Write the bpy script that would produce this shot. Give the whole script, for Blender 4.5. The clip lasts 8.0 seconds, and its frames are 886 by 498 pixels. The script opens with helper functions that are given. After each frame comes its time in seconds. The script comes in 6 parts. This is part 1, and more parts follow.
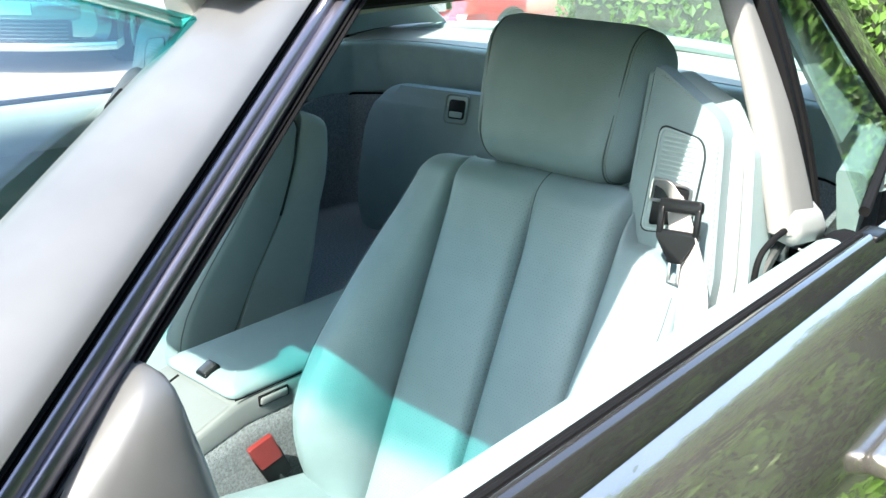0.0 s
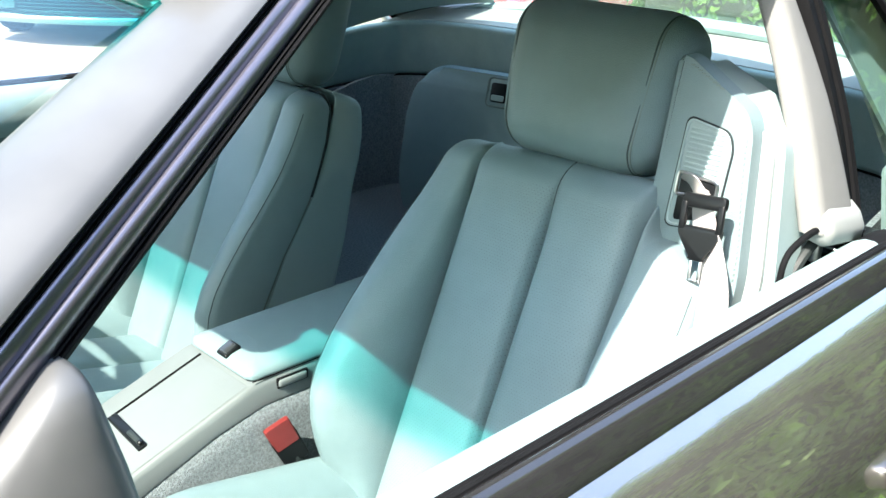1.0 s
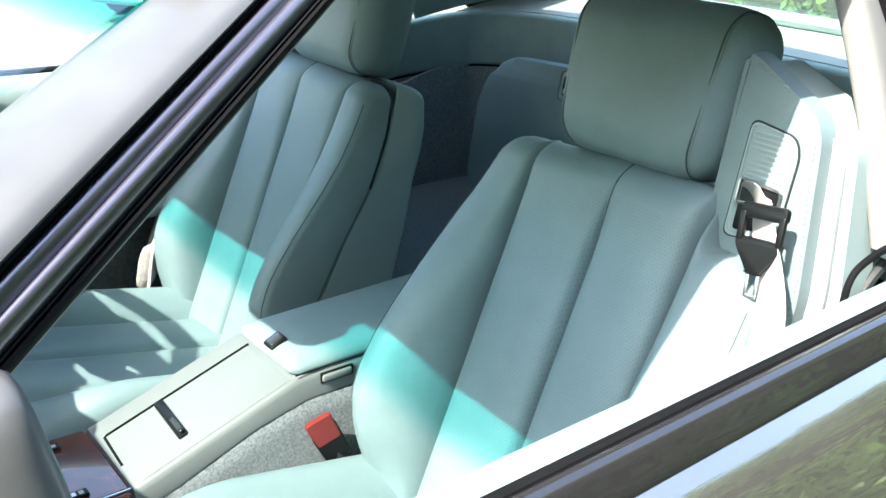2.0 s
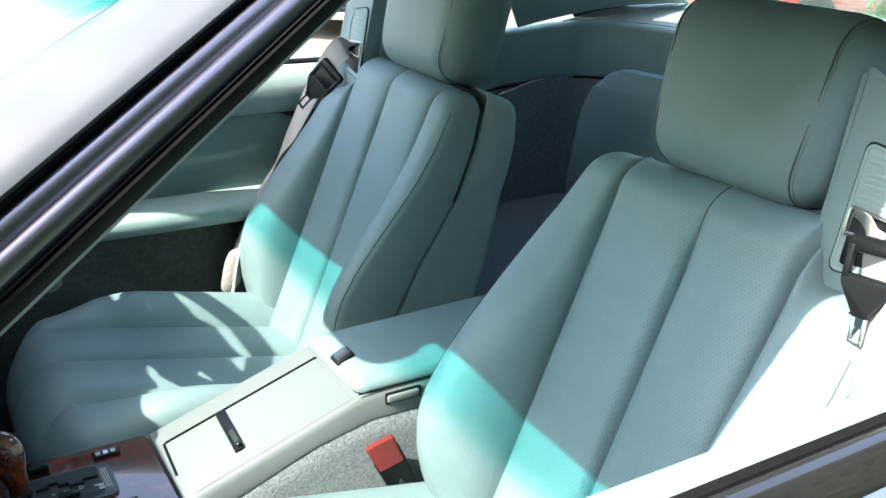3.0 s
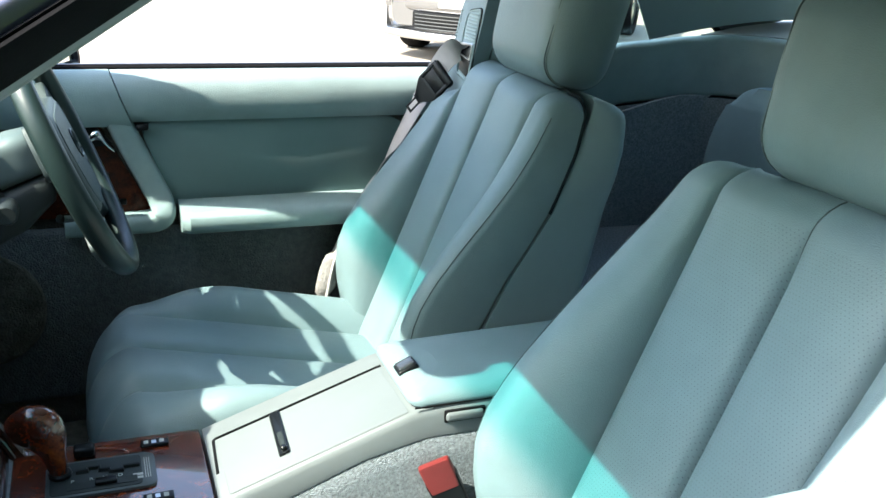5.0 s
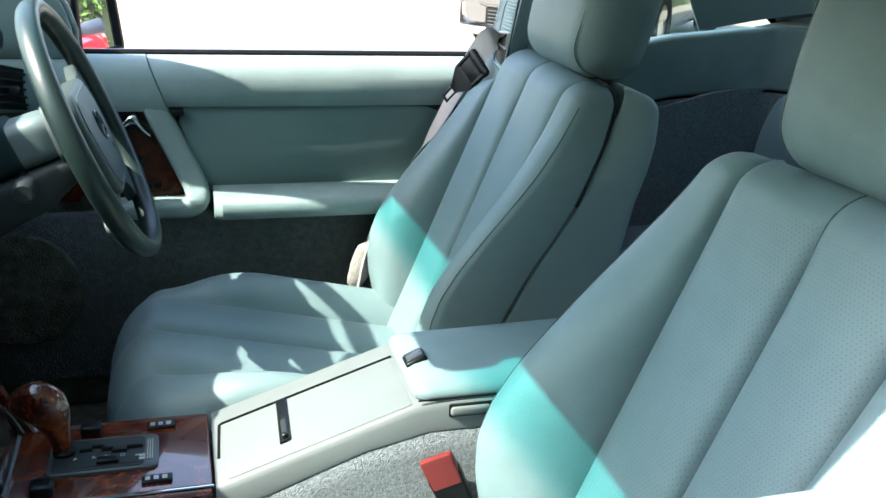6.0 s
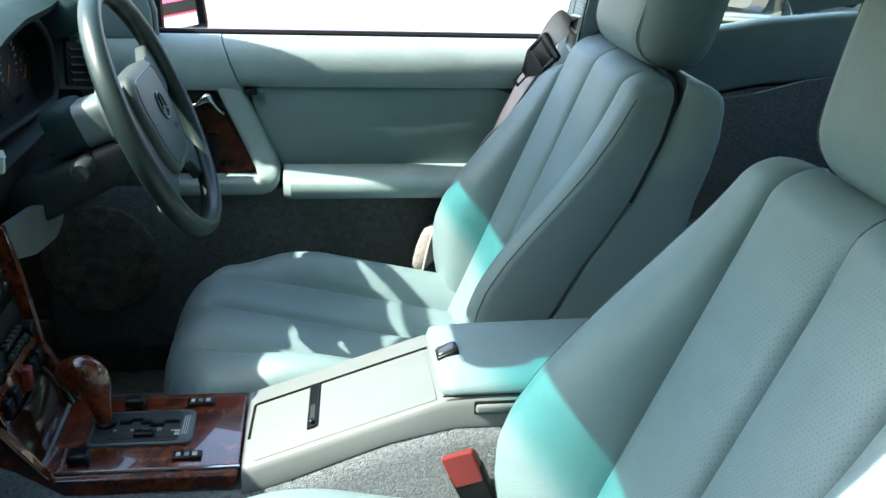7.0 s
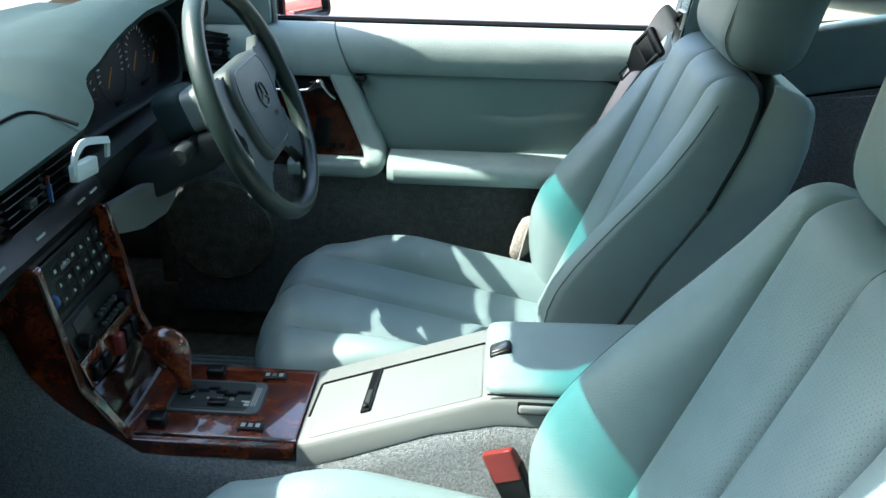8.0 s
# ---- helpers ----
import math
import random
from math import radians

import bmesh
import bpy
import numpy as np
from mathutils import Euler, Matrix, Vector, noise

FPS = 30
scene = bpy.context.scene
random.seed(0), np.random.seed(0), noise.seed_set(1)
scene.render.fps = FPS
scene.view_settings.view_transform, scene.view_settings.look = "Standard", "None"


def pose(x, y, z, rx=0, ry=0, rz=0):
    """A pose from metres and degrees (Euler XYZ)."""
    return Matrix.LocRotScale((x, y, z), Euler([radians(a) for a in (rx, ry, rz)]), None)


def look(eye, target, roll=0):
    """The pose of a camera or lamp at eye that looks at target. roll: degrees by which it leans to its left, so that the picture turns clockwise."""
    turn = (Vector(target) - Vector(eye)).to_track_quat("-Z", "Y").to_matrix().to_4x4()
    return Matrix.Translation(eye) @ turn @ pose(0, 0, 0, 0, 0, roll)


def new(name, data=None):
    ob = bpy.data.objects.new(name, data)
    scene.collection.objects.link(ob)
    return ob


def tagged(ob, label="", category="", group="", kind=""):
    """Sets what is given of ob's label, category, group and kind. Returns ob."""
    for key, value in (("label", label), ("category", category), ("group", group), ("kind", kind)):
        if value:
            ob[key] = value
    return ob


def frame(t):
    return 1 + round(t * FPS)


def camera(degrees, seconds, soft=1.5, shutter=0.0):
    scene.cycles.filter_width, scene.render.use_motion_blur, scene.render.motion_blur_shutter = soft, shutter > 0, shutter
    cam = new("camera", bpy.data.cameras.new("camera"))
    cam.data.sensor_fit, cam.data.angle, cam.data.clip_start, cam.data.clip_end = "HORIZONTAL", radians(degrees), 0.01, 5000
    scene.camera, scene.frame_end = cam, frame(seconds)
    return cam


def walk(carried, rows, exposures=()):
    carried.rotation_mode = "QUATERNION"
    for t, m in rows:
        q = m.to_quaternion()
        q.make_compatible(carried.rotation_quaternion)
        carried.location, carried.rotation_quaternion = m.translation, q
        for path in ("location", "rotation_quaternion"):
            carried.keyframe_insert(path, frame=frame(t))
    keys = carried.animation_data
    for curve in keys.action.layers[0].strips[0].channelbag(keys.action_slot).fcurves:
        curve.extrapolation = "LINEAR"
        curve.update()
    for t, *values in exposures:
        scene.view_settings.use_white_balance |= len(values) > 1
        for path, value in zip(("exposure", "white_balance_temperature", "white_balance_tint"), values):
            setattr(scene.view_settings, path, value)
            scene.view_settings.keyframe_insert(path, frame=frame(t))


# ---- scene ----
cam = camera(51.43, 8.0, soft=1.5)
walk(cam, [
    (0, look((-0.474, -1.080, 1.314), (0.610, -0.174, 0.811), 2.19)),
    (0.5, look((-0.442, -1.098, 1.314), (0.602, -0.153, 0.796), 2.37)),
    (1, look((-0.410, -1.110, 1.319), (0.593, -0.133, 0.781), 2.46)),
    (1.5, look((-0.377, -1.122, 1.324), (0.576, -0.104, 0.770), 2.52)),
    (3, look((-0.246, -1.088, 1.300), (0.493, 0.096, 0.751), 2.36)),
    (3.5, look((-0.205, -1.070, 1.281), (0.463, 0.164, 0.751), 2.44)),
    (4, look((-0.173, -1.061, 1.259), (0.439, 0.208, 0.744), 2.55)),
    (4.5, look((-0.142, -1.060, 1.246), (0.422, 0.232, 0.736), 2.82)),
    (6, look((-0.016, -1.061, 1.213), (0.384, 0.290, 0.697), 2.86)),
    (6.5, look((0.038, -1.057, 1.220), (0.353, 0.308, 0.685), 2.67)),
    (7, look((0.100, -1.057, 1.240), (0.302, 0.316, 0.670), 2.28)),
    (7.5, look((0.170, -1.066, 1.254), (0.235, 0.310, 0.661), 1.55)),
    (8, look((0.243, -1.072, 1.294), (0.170, 0.289, 0.667), 1.10)),
])

# ---- light ----
SUN_WAY = Vector((0.86, 0.125, -1.0)).normalized()
world = bpy.data.worlds.new("sky")
scene.world = world
world.use_nodes = True
wn = world.node_tree.nodes
sky = wn.new("ShaderNodeTexSky")
sky.sky_type = "NISHITA"
sky.sun_disc = False
sky.sun_elevation = math.asin(-SUN_WAY.z)
sky.sun_rotation = math.atan2(-SUN_WAY.x, -SUN_WAY.y)
sky.dust_density = 2.0
sky.air_density = 1.25
wn["Background"].inputs["Strength"].default_value = 0.147
world.node_tree.links.new(sky.outputs[0], wn["Background"].inputs["Color"])
sun_data = bpy.data.lights.new("sun", "SUN")
sun_data.energy = 3.0
sun_data.angle = radians(0.6)
sun_data.color = (1.0, 0.92, 0.81)
sun = new("sun", sun_data)
sun.matrix_world = look((0, 0, 8), Vector((0, 0, 8)) + SUN_WAY)
scene.view_settings.exposure = 2.73


# ---- materials ----
def mat(name, color, rough=0.5, metal=0.0, coat=0.0, spec=0.5):
    m = bpy.data.materials.new(name)
    m.use_nodes = True
    b = m.node_tree.nodes["Principled BSDF"]
    b.inputs["Base Color"].default_value = (*color, 1)
    b.inputs["Roughness"].default_value = rough
    b.inputs["Metallic"].default_value = metal
    b.inputs["Coat Weight"].default_value = coat
    b.inputs["Coat Roughness"].default_value = 0.03
    b.inputs["Specular IOR Level"].default_value = spec
    return m


def node(m, kind, **sets):
    n = m.node_tree.nodes.new(kind)
    for k, v in sets.items():
        n.inputs[k].default_value = v
    return n


def link(m, a, b):
    m.node_tree.links.new(a, b)


def coords(m, scale=(1, 1, 1)):
    tc = m.node_tree.nodes.new("ShaderNodeTexCoord")
    mp = m.node_tree.nodes.new("ShaderNodeMapping")
    mp.inputs["Scale"].default_value = scale
    link(m, tc.outputs["Object"], mp.inputs["Vector"])
    return mp.outputs["Vector"]


def ramp(m, fac, stops):
    r = m.node_tree.nodes.new("ShaderNodeValToRGB")
    el = r.color_ramp.elements
    while len(el) < len(stops):
        el.new(0.5)
    for e, (p, c) in zip(el, stops):
        e.position, e.color = p, (*c, 1)
    link(m, fac, r.inputs["Fac"])
    return r.outputs["Color"]


def grain(m, color, scale=900.0, bump=0.15, vary=0.1, blotch=9.0, dist=0.0006, kind="noise"):
    """Uneven colour at a large scale and fine relief at a small one."""
    b = m.node_tree.nodes["Principled BSDF"]
    v = coords(m)
    n1 = node(m, "ShaderNodeTexNoise", Scale=blotch, Detail=4.0, Roughness=0.6)
    link(m, v, n1.inputs["Vector"])
    lo, hi = [c * (1 - vary) for c in color], [min(1, c * (1 + vary)) for c in color]
    link(m, ramp(m, n1.outputs["Fac"], [(0.3, lo), (0.7, hi)]), b.inputs["Base Color"])
    if kind == "noise":
        n2 = node(m, "ShaderNodeTexNoise", Scale=scale, Detail=3.0)
        out = n2.outputs["Fac"]
    else:
        n2 = node(m, "ShaderNodeTexVoronoi", Scale=scale)
        out = n2.outputs["Distance"]
    link(m, v, n2.inputs["Vector"])
    bp = node(m, "ShaderNodeBump", Strength=bump, Distance=dist)
    link(m, out, bp.inputs["Height"])
    link(m, bp.outputs["Normal"], b.inputs["Normal"])
    return m


def perforated(m, pitch=0.005, size=0.11):
    """Adds rows of small punched holes to a leather, seen from the front."""
    b = m.node_tree.nodes["Principled BSDF"]
    tc = m.node_tree.nodes.new("ShaderNodeTexCoord")
    sep = m.node_tree.nodes.new("ShaderNodeSeparateXYZ")
    link(m, tc.outputs["Object"], sep.inputs[0])

    def calc(op, a, c=None):
        n = m.node_tree.nodes.new("ShaderNodeMath")
        n.operation = op
        for i, q in enumerate((a, c)):
            if q is None:
                continue
            if isinstance(q, (int, float)):
                n.inputs[i].default_value = q
            else:
                link(m, q, n.inputs[i])
        return n.outputs[0]

    along = calc("DIVIDE", calc("ADD", sep.outputs["Z"], sep.outputs["X"]), pitch * 1.1)
    row = calc("FLOOR", along)
    across = calc("ADD", calc("DIVIDE", sep.outputs["Y"], pitch), calc("MULTIPLY", row, 0.5))
    du = calc("SUBTRACT", calc("FRACT", across), 0.5)
    dv = calc("SUBTRACT", calc("FRACT", along), 0.5)
    d = calc("SQRT", calc("ADD", calc("MULTIPLY", du, du), calc("MULTIPLY", dv, dv)))
    hole = calc("LESS_THAN", d, size)
    old = b.inputs["Base Color"].links[0].from_socket
    mx = m.node_tree.nodes.new("ShaderNodeMix")
    mx.data_type = "RGBA"
    link(m, hole, mx.inputs["Factor"])
    link(m, old, mx.inputs["A"])
    mx.inputs["B"].default_value = (0.085, 0.118, 0.123, 1)
    link(m, mx.outputs["Result"], b.inputs["Base Color"])
    return m


LEATHER = (0.163, 0.230, 0.245)
leather = grain(mat("leather", LEATHER, 0.46), LEATHER, 700, 0.45, 0.06, 14, 0.0008, "voronoi")
leather_holes = perforated(grain(mat("perforated_leather", LEATHER, 0.46), LEATHER, 700, 0.45, 0.06, 14, 0.0008, "voronoi"))
vinyl = grain(mat("grained_vinyl", (0.205, 0.282, 0.284), 0.58), (0.205, 0.282, 0.284), 700, 0.6, 0.08, 16, 0.0009, "voronoi")
vinyl_holes = perforated(grain(mat("perforated_vinyl", (0.125, 0.190, 0.190), 0.66, spec=0.3), (0.125, 0.190, 0.190), 900, 0.2, 0.05, 10, 0.0006, "voronoi"), 0.006, 0.14)
shell_grey = grain(mat("shell_plastic", (0.25, 0.33, 0.335), 0.5), (0.25, 0.33, 0.335), 1200, 0.2, 0.04, 8, 0.0005, "voronoi")
console_grey = grain(mat("console_plastic", (0.148, 0.163, 0.167), 0.52), (0.148, 0.163, 0.167), 1000, 0.25, 0.04, 10, 0.0005, "voronoi")
dash_grey = grain(mat("dash_pad", (0.013, 0.029, 0.030), 0.62, spec=0.16), (0.013, 0.029, 0.030), 900, 0.35, 0.06, 9, 0.0007, "voronoi")
dark_plastic = grain(mat("dark_plastic", (0.02, 0.026, 0.027), 0.55, spec=0.28), (0.02, 0.026, 0.027), 1300, 0.2, 0.1, 10, 0.0005, "voronoi")
black_plastic = grain(mat("black_plastic", (0.006, 0.007, 0.008), 0.3, spec=0.18), (0.006, 0.007, 0.008), 1300, 0.15, 0.15, 15, 0.0004)
rubber = grain(mat("rubber", (0.006, 0.0063, 0.007), 0.8, spec=0.08), (0.006, 0.0063, 0.007), 500, 0.3, 0.2, 20, 0.0006)
glossy_dark = mat("glossy_dark_plastic", (0.03, 0.033, 0.036), 0.16)
wheel_leather = grain(mat("wheel_leather", (0.014, 0.026, 0.025), 0.34, spec=0.45), (0.014, 0.026, 0.025), 900, 0.25, 0.08, 20, 0.0006, "voronoi")
gate_grey = grain(mat("gate_plastic", (0.055, 0.066, 0.070), 0.4), (0.055, 0.066, 0.070), 900, 0.1, 0.05, 20)
pad_grey = grain(mat("airbag_pad", (0.040, 0.054, 0.055), 0.5, spec=0.4), (0.040, 0.054, 0.055), 900, 0.35, 0.06, 12, 0.0006, "voronoi")
# Dark tone that paints shade in the seat's gap and plate outline.
gap_grey = mat("gap_shade", (0.022, 0.028, 0.03), 0.8, spec=0.1)
seam_thread = mat("seam_thread", (0.17, 0.22, 0.215), 0.7)
crease = mat("dark_seam", (0.06, 0.085, 0.088), 0.7)
carpet = grain(mat("carpet", (0.225, 0.25, 0.27), 0.95, spec=0.1), (0.225, 0.25, 0.27), 520, 1.0, 0.34, 240, 0.006)
door_carpet = grain(mat("door_carpet", (0.115, 0.130, 0.136), 0.95, spec=0.1), (0.115, 0.130, 0.136), 330, 1.0, 0.22, 90, 0.006)
dark_carpet = grain(mat("dark_carpet", (0.096, 0.097, 0.082), 0.95, spec=0.1), (0.096, 0.097, 0.082), 300, 1.0, 0.4, 45, 0.005)
mat_grey = grain(mat("floor_mat_fabric", (0.19, 0.235, 0.24), 0.9, spec=0.1), (0.19, 0.235, 0.24), 240, 0.8, 0.2, 50, 0.004)
liner = grain(mat("headliner", (0.52, 0.53, 0.51), 0.9, spec=0.1), (0.52, 0.53, 0.51), 600, 0.4, 0.04, 10, 0.001)
pillar_cloth = grain(mat("pillar_cloth", (0.19, 0.194, 0.188), 0.9, spec=0.1), (0.19, 0.194, 0.188), 600, 0.4, 0.06, 10, 0.001)
pale_trim = grain(mat("pale_trim", (0.28, 0.30, 0.292), 0.6), (0.28, 0.30, 0.292), 900, 0.2, 0.03, 8, 0.0005, "voronoi")
webbing = grain(mat("belt_webbing", (0.40, 0.378, 0.37), 0.75, spec=0.2), (0.40, 0.378, 0.37), 700, 0.5, 0.08, 30, 0.0008)
sleeve_cloth = grain(mat("belt_sleeve_cloth", (0.30, 0.275, 0.265), 0.85, spec=0.15), (0.30, 0.275, 0.265), 260, 0.9, 0.18, 60, 0.003)
chrome = mat("chrome", (0.75, 0.76, 0.77), 0.12, 1.0)
steel = mat("brushed_steel", (0.55, 0.56, 0.57), 0.3, 1.0)
red_plastic = grain(mat("red_plastic", (0.15, 0.017, 0.016), 0.36), (0.15, 0.017, 0.016), 900, 0.1, 0.08, 30, 0.0004)
white_print = mat("white_print", (0.36, 0.37, 0.36), 0.6)
column_grey = grain(mat("column_plastic", (0.11, 0.145, 0.146), 0.5), (0.11, 0.145, 0.146), 1100, 0.25, 0.05, 10, 0.0005, "voronoi")
flap_grey = grain(mat("flap_plastic", (0.11, 0.125, 0.123), 0.6), (0.11, 0.125, 0.123), 900, 0.3, 0.08, 12, 0.0006, "voronoi")
gauge_print = mat("gauge_print", (0.42, 0.44, 0.44), 0.6)
red_print = mat("red_print", (0.6, 0.05, 0.03), 0.6)
amber_print = mat("amber_needle", (0.7, 0.25, 0.03), 0.6)
blue_print = mat("blue_print", (0.03, 0.09, 0.24), 0.6)
pale_plastic = mat("pale_plastic", (0.62, 0.7, 0.7), 0.4)
mirror_glass = mat("mirror_glass", (0.86, 0.9, 0.92), 0.01, 1.0)
dial_black = grain(mat("dial_black", (0.014, 0.014, 0.015), 0.5), (0.014, 0.014, 0.015), 300, 0.05, 0.1, 20)


def burl(name, coat, spec, tone):
    m = mat(name, (0.15, 0.04, 0.015), 0.25, 0, coat, spec)
    v = coords(m)
    warp = node(m, "ShaderNodeTexNoise", Scale=16.0, Detail=5.0, Roughness=0.6, Distortion=1.6)
    link(m, v, warp.inputs["Vector"])
    fine = node(m, "ShaderNodeTexNoise", Scale=70.0, Detail=6.0, Roughness=0.7, Distortion=2.5)
    link(m, v, fine.inputs["Vector"])
    mx = m.node_tree.nodes.new("ShaderNodeMix")
    link(m, warp.outputs["Fac"], mx.inputs["A"])
    link(m, fine.outputs["Fac"], mx.inputs["B"])
    mx.inputs["Factor"].default_value = 0.4
    c = ramp(m, mx.outputs["Result"], [(at, [q * tone for q in c]) for at, c in ((0.34, (0.010, 0.0018, 0.0009)), (0.48, (0.062, 0.0090, 0.0026)), (0.6, (0.165, 0.030, 0.006)), (0.75, (0.33, 0.078, 0.014)))])
    link(m, c, m.node_tree.nodes["Principled BSDF"].inputs["Base Color"])
    return m


wood = burl("burl_walnut", 1.0, 0.5, 1.0)
dark_wood = burl("dark_burl_walnut", 0.0, 0.15, 0.4)
lacquer = grain(mat("dark_lacquered_wood", (0.020, 0.008, 0.006), 0.12, 0, 0.0, 0.3), (0.020, 0.008, 0.006), 200, 0.03, 0.3, 25)


def car_paint(name, color, flake=0.25):
    m = mat(name, color, 0.36, flake, 1.0)
    m.node_tree.nodes["Principled BSDF"].inputs["Coat IOR"].default_value = 2.5
    v = coords(m)
    n = node(m, "ShaderNodeTexNoise", Scale=2500.0, Detail=1.0)
    link(m, v, n.inputs["Vector"])
    b = m.node_tree.nodes["Principled BSDF"]
    link(m, ramp(m, n.outputs["Fac"], [(0.35, [c * 0.975 for c in color]), (0.65, [c * 1.025 for c in color])]), b.inputs["Base Color"])
    if flake > 0.8:
        d = node(m, "ShaderNodeTexNoise", Scale=9.0, Detail=3.0)
        link(m, v, d.inputs["Vector"])
        link(m, ramp(m, d.outputs["Fac"], [(0.3, (0.80, 0.80, 0.80)), (0.7, (0.745, 0.745, 0.745))]), b.inputs["Metallic"])
        b.inputs["Roughness"].default_value = 0.20
    return m


paint_dark = car_paint("grey_metallic_paint", (0.225, 0.219, 0.206), 0.9)
paint_dusty = grain(mat("dusty_grey_paint", (0.098, 0.102, 0.104), 0.48, 0.3, 0.22), (0.098, 0.102, 0.104), 30, 0.03, 0.16, 7)
frame_metal = grain(mat("window_frame_metal", (0.17, 0.162, 0.195), 0.32, 0.8, 0.5), (0.17, 0.162, 0.195), 400, 0.05, 0.05, 12)
trim_gloss = grain(mat("window_moulding_gloss", (0.05, 0.05, 0.053), 0.14, 0.6, 0.9), (0.05, 0.05, 0.053), 300, 0.05, 0.08, 14)
paint_silver = car_paint("silver_paint", (0.075, 0.078, 0.078), 0.4)
paint_red = car_paint("red_paint", (0.5, 0.012, 0.02), 0.0)


def pane(name, tint, gloss=0.06, band=None, rough=0.0):
    """A thin pane: tinted clear glass with a little mirror on it; band: a stronger tint towards the top edge."""
    m = bpy.data.materials.new(name)
    m.use_nodes = True
    nt = m.node_tree
    nt.nodes.remove(nt.nodes["Principled BSDF"])
    out = nt.nodes["Material Output"]
    clear = nt.nodes.new("ShaderNodeBsdfTransparent")
    clear.inputs["Color"].default_value = (*tint, 1)
    shine = nt.nodes.new("ShaderNodeBsdfGlossy")
    shine.inputs["Roughness"].default_value = rough
    lw = nt.nodes.new("ShaderNodeLayerWeight")
    lw.inputs["Blend"].default_value = 0.5
    steep = nt.nodes.new("ShaderNodeMath")
    steep.operation = "POWER"
    steep.inputs[1].default_value = 5.0
    link(m, lw.outputs["Facing"], steep.inputs[0])
    fres = nt.nodes.new("ShaderNodeMath")
    fres.operation = "MULTIPLY_ADD"
    fres.inputs[1].default_value, fres.inputs[2].default_value = 0.6, 0.6 * gloss
    link(m, steep.outputs[0], fres.inputs[0])
    mix = nt.nodes.new("ShaderNodeMixShader")
    link(m, fres.outputs[0], mix.inputs["Fac"])
    link(m, clear.outputs[0], mix.inputs[1])
    link(m, shine.outputs[0], mix.inputs[2])
    link(m, mix.outputs[0], out.inputs["Surface"])
    if band:
        lo, hi, color = band
        tc = nt.nodes.new("ShaderNodeTexCoord")
        sep = nt.nodes.new("ShaderNodeSeparateXYZ")
        link(m, tc.outputs["Object"], sep.inputs[0])
        mr = nt.nodes.new("ShaderNodeMapRange")
        mr.interpolation_type = "SMOOTHSTEP"
        mr.inputs["From Min"].default_value, mr.inputs["From Max"].default_value = lo, hi
        sq = nt.nodes.new("ShaderNodeMath")
        sq.operation = "MULTIPLY"
        link(m, sep.outputs["Y"], sq.inputs[0])
        link(m, sep.outputs["Y"], sq.inputs[1])
        arch = nt.nodes.new("ShaderNodeMath")
        arch.operation = "MULTIPLY_ADD"
        arch.inputs[1].default_value = 0.04
        link(m, sq.outputs[0], arch.inputs[0])
        link(m, sep.outputs["Z"], arch.inputs[2])
        link(m, arch.outputs[0], mr.inputs["Value"])
        link(m, ramp(m, mr.outputs[0], [(0.0, tint), (1.0, color)]), clear.inputs["Color"])
    return m


windscreen_glass = pane("windscreen_glass", (0.92, 0.97, 0.955), band=(1.236, 1.2535, (0.21, 0.69, 0.68)))
window_glass = pane("tinted_window_glass", (0.88, 0.955, 0.925), 0.1)
car_glass = pane("dark_car_glass", (0.25, 0.3, 0.31))
lens_glass = pane("lens_glass", (0.9, 0.92, 0.95))


# ---- building helpers ----
def part(name, bm, material, parent=None, label="", angle=35):
    me = bpy.data.meshes.new(name)
    bmesh.ops.recalc_face_normals(bm, faces=bm.faces)
    bm.to_mesh(me)
    bm.free()
    for m in material if isinstance(material, (list, tuple)) else [material]:
        me.materials.append(m)
    me.shade_smooth()
    me.set_sharp_from_angle(angle=radians(angle))
    ob = new(name, me)
    ob.parent = parent
    if label:
        ob["label"] = label
    return ob


def thing(name, label, category, place=(0, 0, 0), group="", kind=""):
    return tagged(new(name), label, category, group, kind) if place == (0, 0, 0) else moved(tagged(new(name), label, category, group, kind), place)


def moved(ob, place):
    ob.location = place
    return ob


def loft(rings, caps=True, closed=True, close_end=False):
    bm = bmesh.new()
    rows = [[bm.verts.new(p) for p in ring] for ring in rings]
    n = len(rows[0])
    pairs = list(zip(rows, rows[1:])) + ([(rows[-1], rows[0])] if close_end else [])
    for a, b in pairs:
        for i in range(n if closed else n - 1):
            j = (i + 1) % n
            bm.faces.new((a[i], a[j], b[j], b[i]))
    if caps and closed and not close_end:
        bm.faces.new(rows[0][::-1])
        bm.faces.new(rows[-1])
    return bm


def slab(rows, thick):
    """A sheet given by rows of points, with thickness along its own normals."""
    bm = loft(rows, closed=False)
    bmesh.ops.recalc_face_normals(bm, faces=bm.faces)
    bmesh.ops.solidify(bm, geom=bm.faces[:], thickness=thick)
    return bm


def rbox(c, s, bev=0.004, seg=2, m=None):
    """A box with rounded edges: centre, full size."""
    bm = bmesh.new()
    bmesh.ops.create_cube(bm, size=1.0)
    bmesh.ops.scale(bm, vec=s, verts=bm.verts)
    if bev:
        bmesh.ops.bevel(bm, geom=bm.edges[:], offset=min(bev, 0.49 * min(s)), segments=seg, affect="EDGES", profile=0.5)
    if m:
        bmesh.ops.transform(bm, matrix=m, verts=bm.verts)
    bmesh.ops.translate(bm, vec=c, verts=bm.verts)
    return bm


